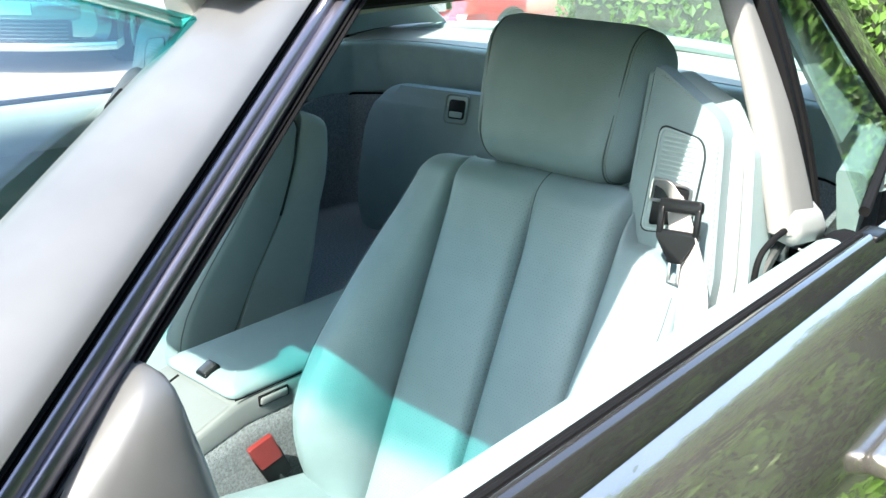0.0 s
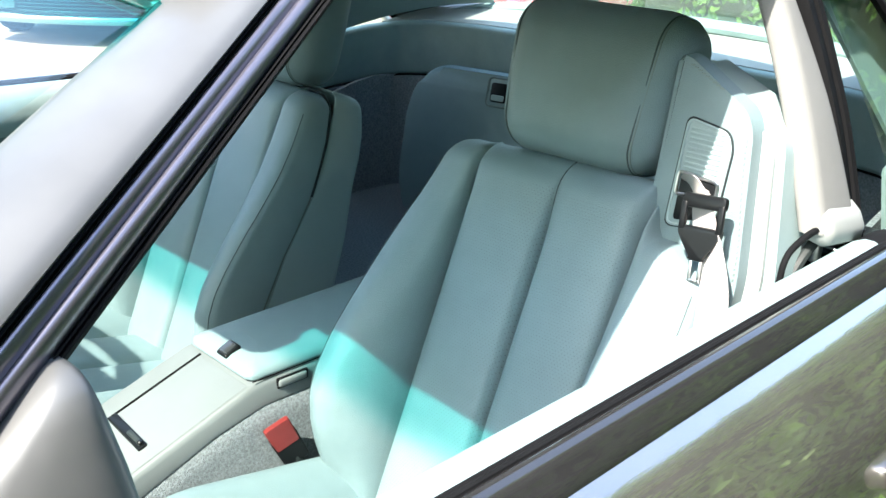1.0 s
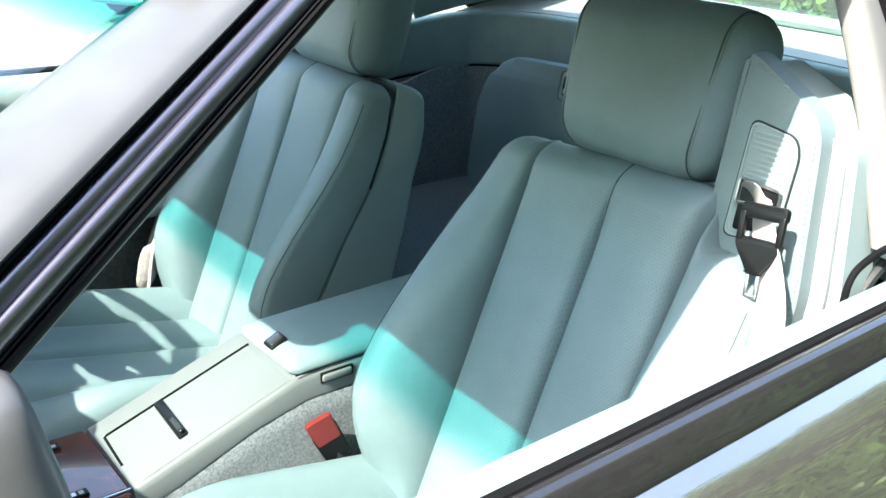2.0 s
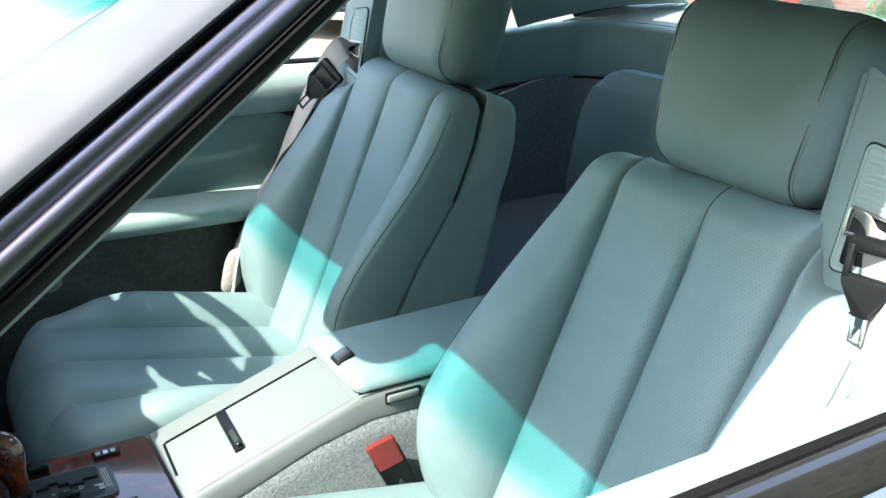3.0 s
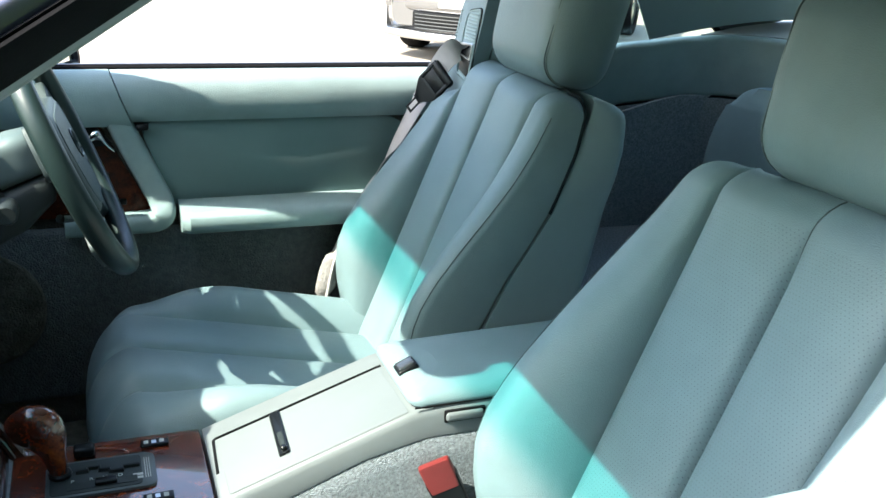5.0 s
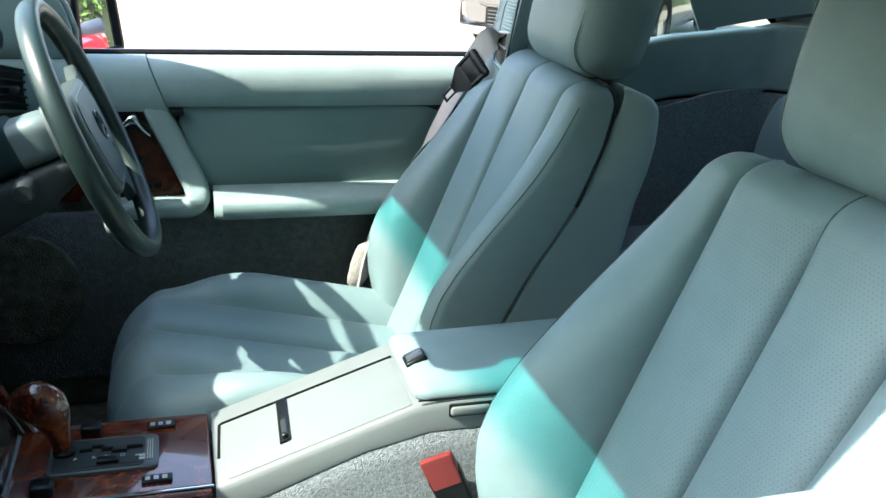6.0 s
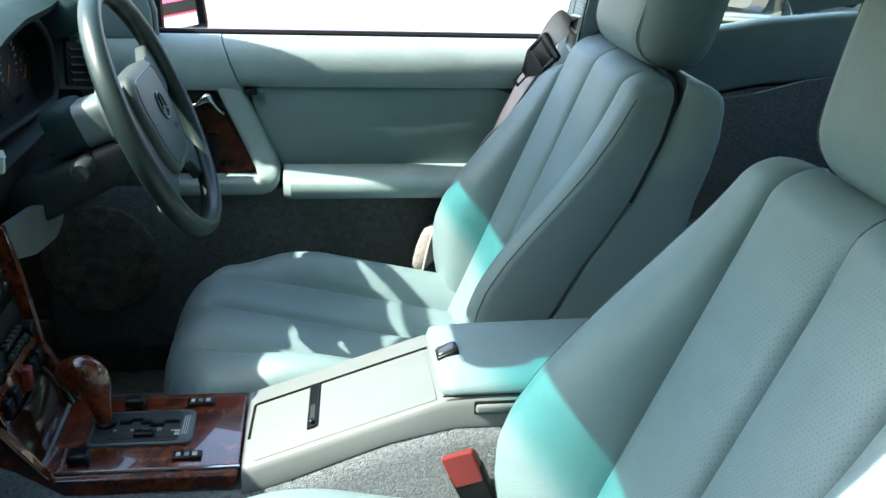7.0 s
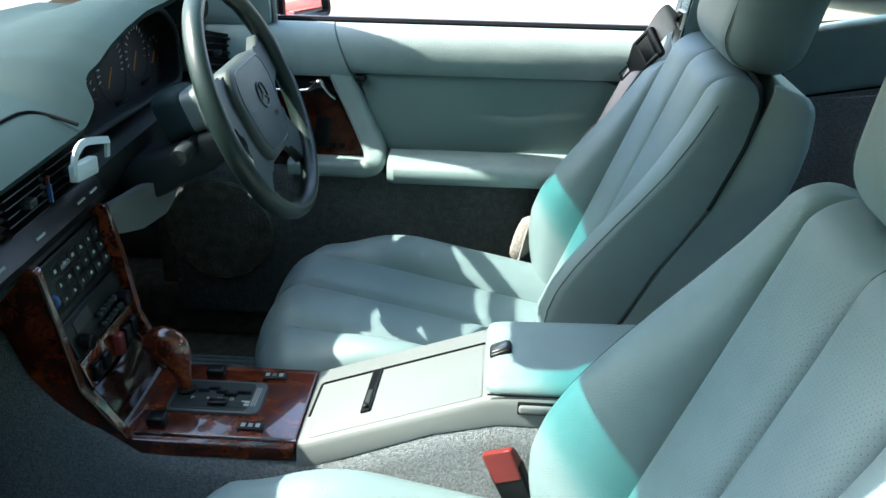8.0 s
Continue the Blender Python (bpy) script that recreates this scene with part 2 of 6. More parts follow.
def plate(poly, put, depth, bev=0.003, seg=2):
    """A polygon (a, b) pushed along depth; put(a, b, d) gives the place."""
    bm = bmesh.new()
    lo = [bm.verts.new((a, b, 0)) for a, b in poly]
    hi = [bm.verts.new((a, b, depth)) for a, b in poly]
    n = len(poly)
    bm.faces.new(lo[::-1])
    top = bm.faces.new(hi)
    for i in range(n):
        bm.faces.new((lo[i], lo[(i + 1) % n], hi[(i + 1) % n], hi[i]))
    if bev:
        bmesh.ops.bevel(bm, geom=top.edges[:], offset=bev, segments=seg, affect="EDGES", profile=0.5)
    for v in bm.verts:
        v.co = put(*v.co)
    return bm


def rounded(poly, r, n=5):
    """A polygon with its corners rounded off."""
    out = []
    k = len(poly)
    for i in range(k):
        p, a, b = Vector(poly[i]), Vector(poly[i - 1]), Vector(poly[(i + 1) % k])
        u, w = (a - p), (b - p)
        d = min(r, 0.48 * u.length, 0.48 * w.length)
        s, e = p + u.normalized() * d, p + w.normalized() * d
        for q in range(n + 1):
            t = q / n
            out.append(tuple((1 - t) ** 2 * s + 2 * t * (1 - t) * p + t * t * e))
    return out


def smooth_path(pts, n=8):
    """Points along a smooth line through the given ones."""
    ps = [Vector(p) for p in pts]
    ps = [2 * ps[0] - ps[1]] + ps + [2 * ps[-1] - ps[-2]]
    out = []
    for i in range(1, len(ps) - 2):
        a, b, c, d = ps[i - 1 : i + 3]
        for k in range(n):
            t = k / n
            out.append(0.5 * ((2 * b) + (c - a) * t + (2 * a - 5 * b + 4 * c - d) * t * t + (3 * b - a - 3 * c + d) * t ** 3))
    out.append(ps[-2])
    return out


def sweep(path, profile, up=(0, 0, 1), closed=False):
    """A closed profile of (side, up) carried along a path."""
    path = [Vector(p) for p in path]
    rings = []
    for i, p in enumerate(path):
        if closed:
            d = path[(i + 1) % len(path)] - path[i - 1]
        else:
            d = path[min(i + 1, len(path) - 1)] - path[max(i - 1, 0)]
        d.normalize()
        side = d.cross(Vector(up)).normalized()
        top = side.cross(d)
        rings.append([p + side * a + top * b for a, b in profile])
    return loft(rings, caps=not closed, close_end=closed)


def disc_profile(r, n=10, flat=1.0):
    return [(r * math.cos(2 * math.pi * i / n), flat * r * math.sin(2 * math.pi * i / n)) for i in range(n)]


def tube(path, r, n=8, closed=False, up=(0, 0, 1)):
    return sweep(path, disc_profile(r, n), up, closed)


def merged(*bms):
    out = bmesh.new()
    for b in bms:
        me = bpy.data.meshes.new("tmp")
        b.to_mesh(me)
        b.free()
        out.from_mesh(me)
        bpy.data.meshes.remove(me)
    return out


def turned(c, r, h, axis="z", bev=0.002, n=32):
    """A short cylinder with a bevelled rim."""
    rings = []
    for rr, hh in ((r - bev, -h / 2), (r, -h / 2 + bev), (r, h / 2 - bev), (r - bev, h / 2)):
        ring = []
        for i in range(n):
            a = 2 * math.pi * i / n
            p = (rr * math.cos(a), rr * math.sin(a), hh)
            ring.append({"z": p, "x": (p[2], p[0], p[1]), "y": (p[1], p[2], p[0])}[axis])
        rings.append([Vector(q) + Vector(c) for q in ring])
    return loft(rings)


def interp(x, table):
    xs, ys = zip(*table)
    return float(np.interp(x, xs, ys))


def sstep(a, b, x):
    t = max(0.0, min(1.0, (x - a) / (b - a)))
    return t * t * (3 - 2 * t)


# ---- the seats ----
SEAT_Y = 0.365
BACK_Y = 0.388
BOLSTER = [(0.44, 0.0), (0.50, 0.036), (0.54, 0.060), (0.58, 0.079), (0.62, 0.091), (0.66, 0.0925), (0.70, 0.084), (0.75, 0.066), (0.80, 0.045), (0.85, 0.026), (0.90, 0.013), (0.95, 0.006), (1.0, 0.004)]
GAP = [(0.44, 0.028), (0.60, 0.030), (0.70, 0.042), (0.75, 0.055), (0.80, 0.064), (0.90, 0.066), (0.95, 0.058), (1.0, 0.046)]


def back_x(z):
    return 0.420 + 0.395 * (z - 0.631)


def back_top(o):
    bend = 0.03 * (1 - math.sqrt(max(0.0, 1 - (max(0.0, -o - 0.185) / 0.05) ** 2)))
    return 0.988 - 0.008 * sstep(0.0, -0.2, o) - bend - 0.062 * sstep(0.13, 0.155, o) - 0.02 * sstep(0.17, 0.23, o)


def back_front(o, z):
    """The padded face of the backrest: how far forward of its middle plane it lies."""
    a = abs(o)
    b = interp(z, BOLSTER)
    e = 0.137 if o > 0 else 0.150
    t = max(0.0, min(1.0, (a - e) / (0.205 - e)))
    p = (b + 0.012) * (1 - (1 - t) ** 2.0) ** 0.6 - 0.012 * sstep(0.0, -1.0, -t)
    if a > 0.196:
        p -= 0.036 * (1 - math.sqrt(max(0.0, 1 - ((a - 0.196) / 0.038) ** 2)))
    for c, d, w in ((-0.150, 0.022 * sstep(1.0, 0.90, z), 0.0050), (0.0, 0.017 * sstep(0.955, 0.87, z), 0.0050), (0.137, 0.023, 0.0050)):
        p -= d * math.exp(-abs((o - c) / w) ** 1.3)
    for c, h in ((-0.075, 0.075), (0.0685, 0.0685)):
        p += 0.015 * max(0.0, 1 - abs((o - c) / h) ** 2.8) ** 0.7
    return p


def backrest_bm():
    os_ = sorted(set([round(-0.232 + 0.464 * i / 100, 4) for i in range(101)] + [c + d for c in (-0.150, 0.0, 0.137) for d in (-0.0055, -0.003, 0.0, 0.003, 0.0055)]))
    rings = []
    steps = [(h / 44, 0.0) for h in range(45)] + [(1.0, radians(a)) for a in (15, 30, 45, 60, 75, 88)]
    for h, turn in steps:
        ring = []
        for o in os_:
            r = 0.030 - 0.006 * sstep(0.11, 0.17, abs(o))
            top = back_top(o) - r
            z = 0.445 + h * (top - 0.445)
            x = back_x(z) - back_front(o, z)
            x += 1.35 * r * (1 - math.cos(turn)) + 0.34 * r * math.sin(turn)
            ring.append((x, o, z + r * math.sin(turn)))
        for o in (0.234, 0.2, 0.15, 0.1, 0.05, 0.0, -0.05, -0.1, -0.15, -0.185, -0.205, -0.22, -0.23, -0.234):
            top = back_top(o) - 0.016
            z = 0.445 + h * (top - 0.445) + 0.010 * math.sin(turn)
            ring.append((back_x(z) + interp(z, GAP), o, z))
        rings.append(ring)
    n = len(os_)
    for k in (0.5, 0.97):
        ring = []
        for x, o, z in rings[50][:n]:
            zr = back_top(o) - 0.006
            ring.append((x + k * (back_x(zr) + interp(zr, GAP) - x), o, z + k * k * (zr - z)))
        rings.append(ring + rings[50][n:])
    return rings


def cushion_z(x, o):
    a = abs(o)
    z = 0.556 - 0.215 * (x + 0.05)
    z += 0.026 * sstep(0.12, 0.2, a) * sstep(-0.12, 0.05, x) + 0.012 * sstep(0.12, 0.2, a)
    if a > 0.205:
        z -= 0.05 * (1 - math.sqrt(max(0.0, 1 - ((a - 0.205) / 0.033) ** 2)))
    z -= 0.045 * sstep(0.12, -0.09, x) * sstep(0.10, 0.236, a)
    fade = sstep(-0.13, -0.04, x)
    for c in (-0.137, 0.0, 0.137):
        z -= 0.014 * fade * math.exp(-abs((o - c) / 0.010) ** 1.3)
    for c in (-0.068, 0.068):
        z += 0.007 * max(0.0, 1 - ((o - c) / 0.062) ** 2)
    return z


def cushion_bm():
    os_ = sorted(set([round(-0.236 + 0.472 * i / 90, 4) for i in range(91)] + [-0.137, 0.0, 0.137]))
    rows = []
    steps = [("front", a) for a in (84, 70, 58, 46, 36, 27, 18, 9)] + [("top", -0.075 + 0.465 * i / 34) for i in range(35)]
    for kind, q in steps:
        ring = []
        for o in os_:
            pull = 0.065 * (abs(o) / 0.236) ** 3.5
            if kind == "front":
                s, c = math.sin(radians(q)), math.cos(radians(q))
                x = -0.075 - 0.078 * s + pull * (0.3 + 0.7 * s)
                z = cushion_z(-0.075, o) - 0.125 * (1 - c) ** 0.9
            else:
                x = q + 0.3 * pull * sstep(0.1, -0.075, q)
                z = cushion_z(q, o)
            ring.append((x, o, z))
        xe = ring[0][0]
        ring += [(xe, 0.236, 0.36), (xe, -0.236, 0.36)]
        rows.append(ring)
    return rows


def place_seat(p, s):
    return Vector((p[0], s * (SEAT_Y + p[1]), p[2]))


def car_seat(s, label):
    seat = thing("leather_seat", label, "seat", group="front seats")
    inner, outer = (0.246, 0.250) if s < 0 else (0.222, 0.250)

    def put(p):
        """A place of the backrest: its wings are wider than its middle, and draw in towards the top."""
        x, o, z = p
        a, w = abs(o), (inner if o < 0 else outer) - 0.012 * sstep(0.82, 0.99, z)
        if s < 0 and o < 0:
            swell = interp(z, [(0.44, 0.3), (0.56, 1.0), (0.63, 1.3), (0.72, 1.35), (0.80, 1.1), (0.88, 0.6), (0.95, 0.15), (1.0, 0.0)])
            w += 0.012 * swell - 0.008 * sstep(0.84, 0.96, z)
            x -= 0.017 * swell * sstep(0.155, 0.205, a)
        a = a if a < 0.15 else 0.15 + (a - 0.15) * (w - 0.15) / 0.084
        return Vector((x, s * (BACK_Y + math.copysign(a, o)), z))

    two = [leather, leather_holes]

    bm = loft([[put(p) for p in r] for r in backrest_bm()])
    bm.verts.ensure_lookup_table()
    for f in bm.faces:
        c = f.calc_center_median()
        o = s * c.y - BACK_Y
        if abs(o) < 0.13 and c.x < back_x(c.z) + 0.03 and 0.5 < c.z < 0.955:
            f.material_index = 1
    back = part("backrest", bm, two, seat, "grey-green leather backrest with stitched pleats", 70)
    put_low = lambda p: place_seat(p, s)
    bm = loft([[put_low(p) for p in r] for r in cushion_bm()])
    part("cushion", bm, leather, seat, "pleated leather seat cushion", 50)

    # seams: a thin sunk cord along each pleat, its dark colour painting crease shade
    for o in (-0.150, 0.0, 0.137):
        pts = [put((back_x(z) - back_front(o, z) - 0.0004, o, z)) for z in np.linspace(0.5, back_top(o) - 0.030, 26)]
        z = back_top(o) - 0.030
        for turn in (20, 40, 60, 75):
            c, q = math.cos(radians(turn)), math.sin(radians(turn))
            pts.append(put((back_x(z) - back_front(o, z) + 0.0405 * (1 - c) + 0.0102 * q - 0.0004, o, z + 0.0302 * q)))
        part("seam", tube(pts, 0.0018 if o > 0.1 else 0.0012, 6), crease, back)
        o = -0.137 if o < 0 else o
        pts = [put_low((x, o, cushion_z(x, o) + 0.0003)) for x in np.linspace(-0.07, 0.37, 20)]
        part("seam", tube(pts, 0.0011, 6), crease, seat)
    for o in (-0.222, 0.222):
        top = back_top(o) - 0.02
        pts = [put((back_x(z) - back_front(o * 1.01, z) - 0.0003, o * 1.01, z)) for z in np.linspace(0.55, top, 28)]
        part("stitching", tube(pts, 0.0009, 6), crease, back)
        pts = [put_low((x, o * 1.07, cushion_z(x, o * 1.07) + 0.0005)) for x in np.linspace(-0.06, 0.36, 20)]
        part("stitching", tube(pts, 0.0006, 6), seam_thread, seat)

    # hard shell behind the padding; a dark tube paints the shaded gap before it
    def shell_ring(z, grow=0.0):
        w = 0.232 + grow
        x0 = back_x(z) + interp(z, GAP) + 0.006 + interp(z, [(0.9, 0.0), (0.978, 0.012)])
        x1 = back_x(z) + interp(z, [(0.44, 0.205), (0.6, 0.212), (0.7, 0.193), (0.80, 0.172), (0.85, 0.168), (0.9, 0.158), (0.98, 0.13)]) + 0.9 * grow
        xm = x0 + 0.012
        bend = min(0.016, 0.48 * (x1 - x0))
        pl = []
        for side in (-1, 1):
            arc = [(x1 - bend + bend * math.sin(radians(k * 15)), side * (w - bend + bend * math.cos(radians(k * 15)))) for k in range(7)]
            lip = [(xm, side * (w - 0.02)), (x0 + 0.002, side * (w - 0.009)), (x0, side * (w - 0.004)), (x0 + 0.003, side * w)]
            pl += lip + arc if side < 0 else arc[::-1] + lip[::-1]
        return [put((a, b, z - 0.40 * max(0.0, a - xm) * sstep(0.86, 0.978, z))) for a, b in pl]
    zs = [(z, 0.0) for z in (0.42, 0.43, 0.55, 0.7, 0.8, 0.85, 0.90, 0.93)]
    zs += [(0.95, 0.0), (0.962, -0.001), (0.970, -0.004), (0.975, -0.010), (0.977, -0.018)]
    drop = 0.016 if s < 0 else 0.0
    part("back_shell", loft([shell_ring(z - drop * sstep(0.85, 0.97, z), g) for z, g in zs]), shell_grey, seat, "moulded grey shell behind the backrest", 50)
    pts = [put((back_x(z) + interp(z, GAP) + 0.003, -0.2305, z)) for z in np.linspace(0.46, 0.925, 16)]
    for turn in () if s < 0 else (15, 30, 45, 60, 75, 88):
        c, q = math.cos(radians(turn)), math.sin(radians(turn))
        z = 0.938 + 0.036 * q
        pts.append(put((back_x(z) + interp(z, GAP) + 0.002, -0.183 - 0.0475 * c, z)))
    for o in () if s < 0 else (-0.16, -0.12, -0.08, -0.04):
        pts.append(put((back_x(back_top(o)) + interp(back_top(o), GAP), o, back_top(o) - 0.004)))
    pts = smooth_path(pts, 3)
    k = len(pts) * (5 if s < 0 else 4) // 9
    part("edge_gap", tube(pts[k:], 0.0042, 8), gap_grey, seat, "dark line of the shaded gap before the seat shell")
    part("edge_gap", tube(pts[:k + 1], 0.0026, 8), flap_grey, seat)

    # headrest
    put = put_low
    HO = 0.012 if s < 0 else -0.012
    hm = Matrix.Rotation(radians(12), 4, "Y")
    bm = rbox((0, 0, 0), (0.122, 0.276, 0.218), 0.050, 8)
    bmesh.ops.subdivide_edges(bm, edges=[e for e in bm.edges if e.calc_length() > 0.09], cuts=6, use_grid_fill=True)
    for v in bm.verts:
        q = v.co
        taper = 1.0 + 0.06 * (q.z / 0.106) - 0.04 * (q.z / 0.106) ** 2
        q.y *= taper
        q.x -= 0.012 * (1 - (q.y / 0.15) ** 2) * (1 - (q.z / 0.12) ** 2) * (1 if q.x < 0 else 0)
    bmesh.ops.transform(bm, matrix=hm, verts=bm.verts)
    for v in bm.verts:
        v.co = put((v.co.x + 0.638, v.co.y + HO, v.co.z + 1.084))
    head = part("headrest", bm, leather, seat, "wide padded leather headrest", 80)
    for o in (-0.112, -0.109, 0.109, 0.112):
        over = max(0.0, abs(o) - 0.088)
        sh = 0.050 - math.sqrt(0.050 ** 2 - over ** 2)
        A, B, R = 0.061 - sh, 0.109 - sh, 0.050 - sh
        loop = []
        for cx, cz, a0 in ((A - R, B - R, 0), (-A + R, B - R, 90), (-A + R, -B + R, 180), (A - R, -B + R, 270)):
            loop += [(cx + R * math.cos(radians(a0 + 10 * i)), cz + R * math.sin(radians(a0 + 10 * i))) for i in range(10)]
        pts = []
        for a, b in loop:
            k = 1.0 + 0.06 * (b / 0.106) - 0.04 * (b / 0.106) ** 2
            if a < 0:
                a -= 0.0008 + 0.012 * (1 - (o * k / 0.15) ** 2) * (1 - (b / 0.12) ** 2)
            q = hm @ Vector((a, o * k, b))
            pts.append(put((q.x + 0.638, q.y + HO, q.z + 1.084)))
        part("stitching", tube(pts, 0.0010, 6, closed=True, up=(0, 1, 0)), seam_thread if abs(o) > 0.11 else crease, head)
    for o in (-0.05, 0.09):
        part("headrest_post", tube([put((back_x(0.95) + 0.04, o, 0.95)), put((0.655, o, 1.03))], 0.007, 10, up=(0, 1, 0)), steel, seat)

    # belt tower on the outer shoulder
    tx = 0.592 if s < 0 else 0.572
    front_x = lambda b: tx + 0.16 * (b - 1.06)

    def slabbed(d0):
        return lambda a, b, d: put((front_x(b) + d0 - d, a, b))
    low = [(0.242, 0.86), (0.15, 0.86)] if s < 0 else [(0.242, 0.88), (0.185, 0.90), (0.160, 0.99)]
    poly = rounded([(0.148, 1.150), (0.165, 1.147), (0.212, 1.120), (0.252, 1.097), (0.264, 1.074), (0.287, 0.90), (0.287, 0.80), (0.256, 0.72), (0.256, 0.46), (0.242, 0.46), *low], 0.014, 4)
    tower = part("belt_tower", plate(poly, slabbed(0.03), 0.03, 0.007, 4), leather, seat, "leather-trimmed belt tower on the seat's outer shoulder", 40)
    poly = rounded([(0.15, 1.140), (0.215, 1.112), (0.270, 1.088), (0.291, 1.062), (0.318, 0.90), (0.318, 0.80), (0.262, 0.72), (0.260, 0.46), (0.242, 0.46), *low], 0.016, 4)
    part("tower_shell", plate(poly, slabbed(0.10), 0.066, 0.014, 4), shell_grey, seat, "hard grey shell behind the belt tower", 40)
    part("tower_rib", plate(rounded([(0.24, 1.09), (0.281, 1.06), (0.305, 0.90), (0.305, 0.80), (0.258, 0.72), (0.25, 0.72)], 0.02, 4), slabbed(0.031), 0.006, 0.002), pale_trim, seat)
    side = 0.0 if s < 0 else -0.014
    face = lambda a, b, d: put((front_x(b) - d, a + side, b))
    guide_shape = rounded([(0.180, 1.077), (0.234, 1.068), (0.242, 1.05), (0.240, 0.955), (0.178, 0.945)], 0.010, 4)
    part("guide_plate", plate(guide_shape, face, 0.0015, 0.0007), shell_grey, tower, "grey plastic belt guide plate")
    # Dark tube paints the shade in the step round the guide plate.
    part("plate_shade", tube([face(0.209 + (a - 0.209) * 1.07, 1.011 + (b - 1.011) * 1.035, 0.0004) for a, b in guide_shape], 0.0019, 6, closed=True, up=(1, 0, 0)), gap_grey, tower, "dark outline painting the shade round the belt guide plate")
    part("plate_rim", tube([face(a, b, 0.0015) for a, b in guide_shape], 0.0022, 6, closed=True, up=(1, 0, 0)), shell_grey, tower)
    for i in range(9):
        z = 1.018 + i * 0.006
        part("slat", rbox(tuple(face(0.209, z, 0.002)), (0.0022, 0.047, 0.0038), 0.0010, 2), shell_grey, tower)
    slot = rounded([(0.186, 1.010), (0.234, 1.006), (0.234, 0.962), (0.186, 0.952)], 0.006, 3)
    part("belt_slot", plate(slot, face, 0.0026, 0.0006), black_plastic, tower, "dark belt slot")
    rim = [face(a, b, 0.004) for a, b in rounded([(0.183, 1.013), (0.237, 1.009), (0.237, 0.99), (0.183, 0.985)], 0.005, 3)]
    part("slot_rim", tube(rim, 0.0022, 6, closed=True, up=(1, 0, 0)), steel, tower, "bright slot rim")
    for i in range(40):
        z = 0.80 + i * 0.0068
        part("stitch", rbox(tuple(face((0.258 + 0.023 * sstep(1.08, 0.90, z) if z > 0.9 else 0.281) - side, z, 0.0004)), (0.0016, 0.0022, 0.0045), 0.0006, 1), seam_thread, tower)
    for i in range(9):
        t = i / 9
        part("stitch", rbox(tuple(face(0.168 + 0.05 * t, 1.139 - 0.024 * t, 0.0002)), (0.0016, 0.006, 0.0018), 0.0005, 1), seam_thread, tower)

    # belt strap, tongue
    def strap(pts, w=0.023):
        ps = smooth_path([put(p) for p in pts], 7)
        return sweep(ps, [(-w, -0.0008), (w, -0.0008), (w, 0.0008), (-w, 0.0008)], up=(1, 0.0, 0.55))
    run = [(0.520, 0.282, 0.90), (0.478, 0.300, 0.8), (0.420, 0.285, 0.67), (0.352, 0.268, 0.49), (0.34, 0.264, 0.44)]
    if s > 0:
        run = [(0.508, 0.285, 0.90), (0.460, 0.300, 0.80), (0.402, 0.285, 0.72), (0.334, 0.270, 0.60), (0.310, 0.262, 0.52), (0.302, 0.260, 0.46)]
    part("belt_strap", strap([(tx - 0.006, 0.21, 1.000), (tx - 0.025, 0.216, 0.998), (tx - 0.042, 0.240, 0.972)] + run), webbing, seat, "grey woven seat belt")
    tm = Matrix.Scale(0.82 if s < 0 else 0.88, 4) @ Matrix.Rotation(radians(0 if s < 0 else 26), 4, "Z") @ Matrix.Rotation(radians(s * (6 if s < 0 else 40)), 4, "X") @ Matrix.Rotation(radians(12), 4, "Y")
    base = put((tx - 0.052, 0.246, 0.962)) if s < 0 else put((tx - 0.06, 0.25, 0.922))
    local = lambda bm: (bmesh.ops.transform(bm, matrix=Matrix.Translation(base) @ tm, verts=bm.verts), bm)[1]
    lug = part("belt_tongue", local(plate(rounded([(-0.034, 0.004), (0.034, 0.004), (0.034, -0.006), (0.03, -0.014), (0.010, -0.042), (0.010, -0.046), (-0.010, -0.046), (-0.010, -0.042), (-0.03, -0.014), (-0.034, -0.006)], 0.005, 3), lambda a, b, d: Vector((-d, a, b)), 0.009, 0.003)), black_plastic, seat, "black plastic belt tongue hanging on its strap")
    part("tongue_bar", local(plate(rounded([(-0.035, 0.051), (0.035, 0.051), (0.035, 0.030), (-0.035, 0.030)], 0.007, 3), lambda a, b, d: Vector((-d, a, b)), 0.009, 0.0035)), black_plastic, lug)
    for q in (-0.0295, 0.0295):
        part("tongue_side", local(rbox((-0.006, q, 0.018), (0.009, 0.010, 0.042), 0.003)), black_plastic, lug)
    if s > 0:
        part("tongue_cover", local(rbox((-0.005, 0, 0.018), (0.007, 0.06, 0.034), 0.002)), black_plastic, lug)
    part("tongue_blade", local(merged(rbox((-0.005, -0.0075, -0.06), (0.003, 0.0045, 0.034), 0.001), rbox((-0.005, 0.0075, -0.06), (0.003, 0.0045, 0.034), 0.001), rbox((-0.005, 0, -0.0745), (0.003, 0.02, 0.006), 0.001))), steel if s < 0 else black_plastic, lug, "bright steel blade with a slot" if s < 0 else "dark slotted blade")
    rings = []
    for t, (w, h) in zip(np.linspace(0, 1, 8), ((0.012, 0.004), (0.021, 0.009), (0.024, 0.0105), (0.024, 0.010), (0.025, 0.0115), (0.025, 0.010), (0.024, 0.009), (0.020, 0.005))):
        c = put(Vector(run[-2] if s > 0 else run[-1]).lerp(Vector(run[-3] if s > 0 else run[-2]), t * 1.1 - 0.25))
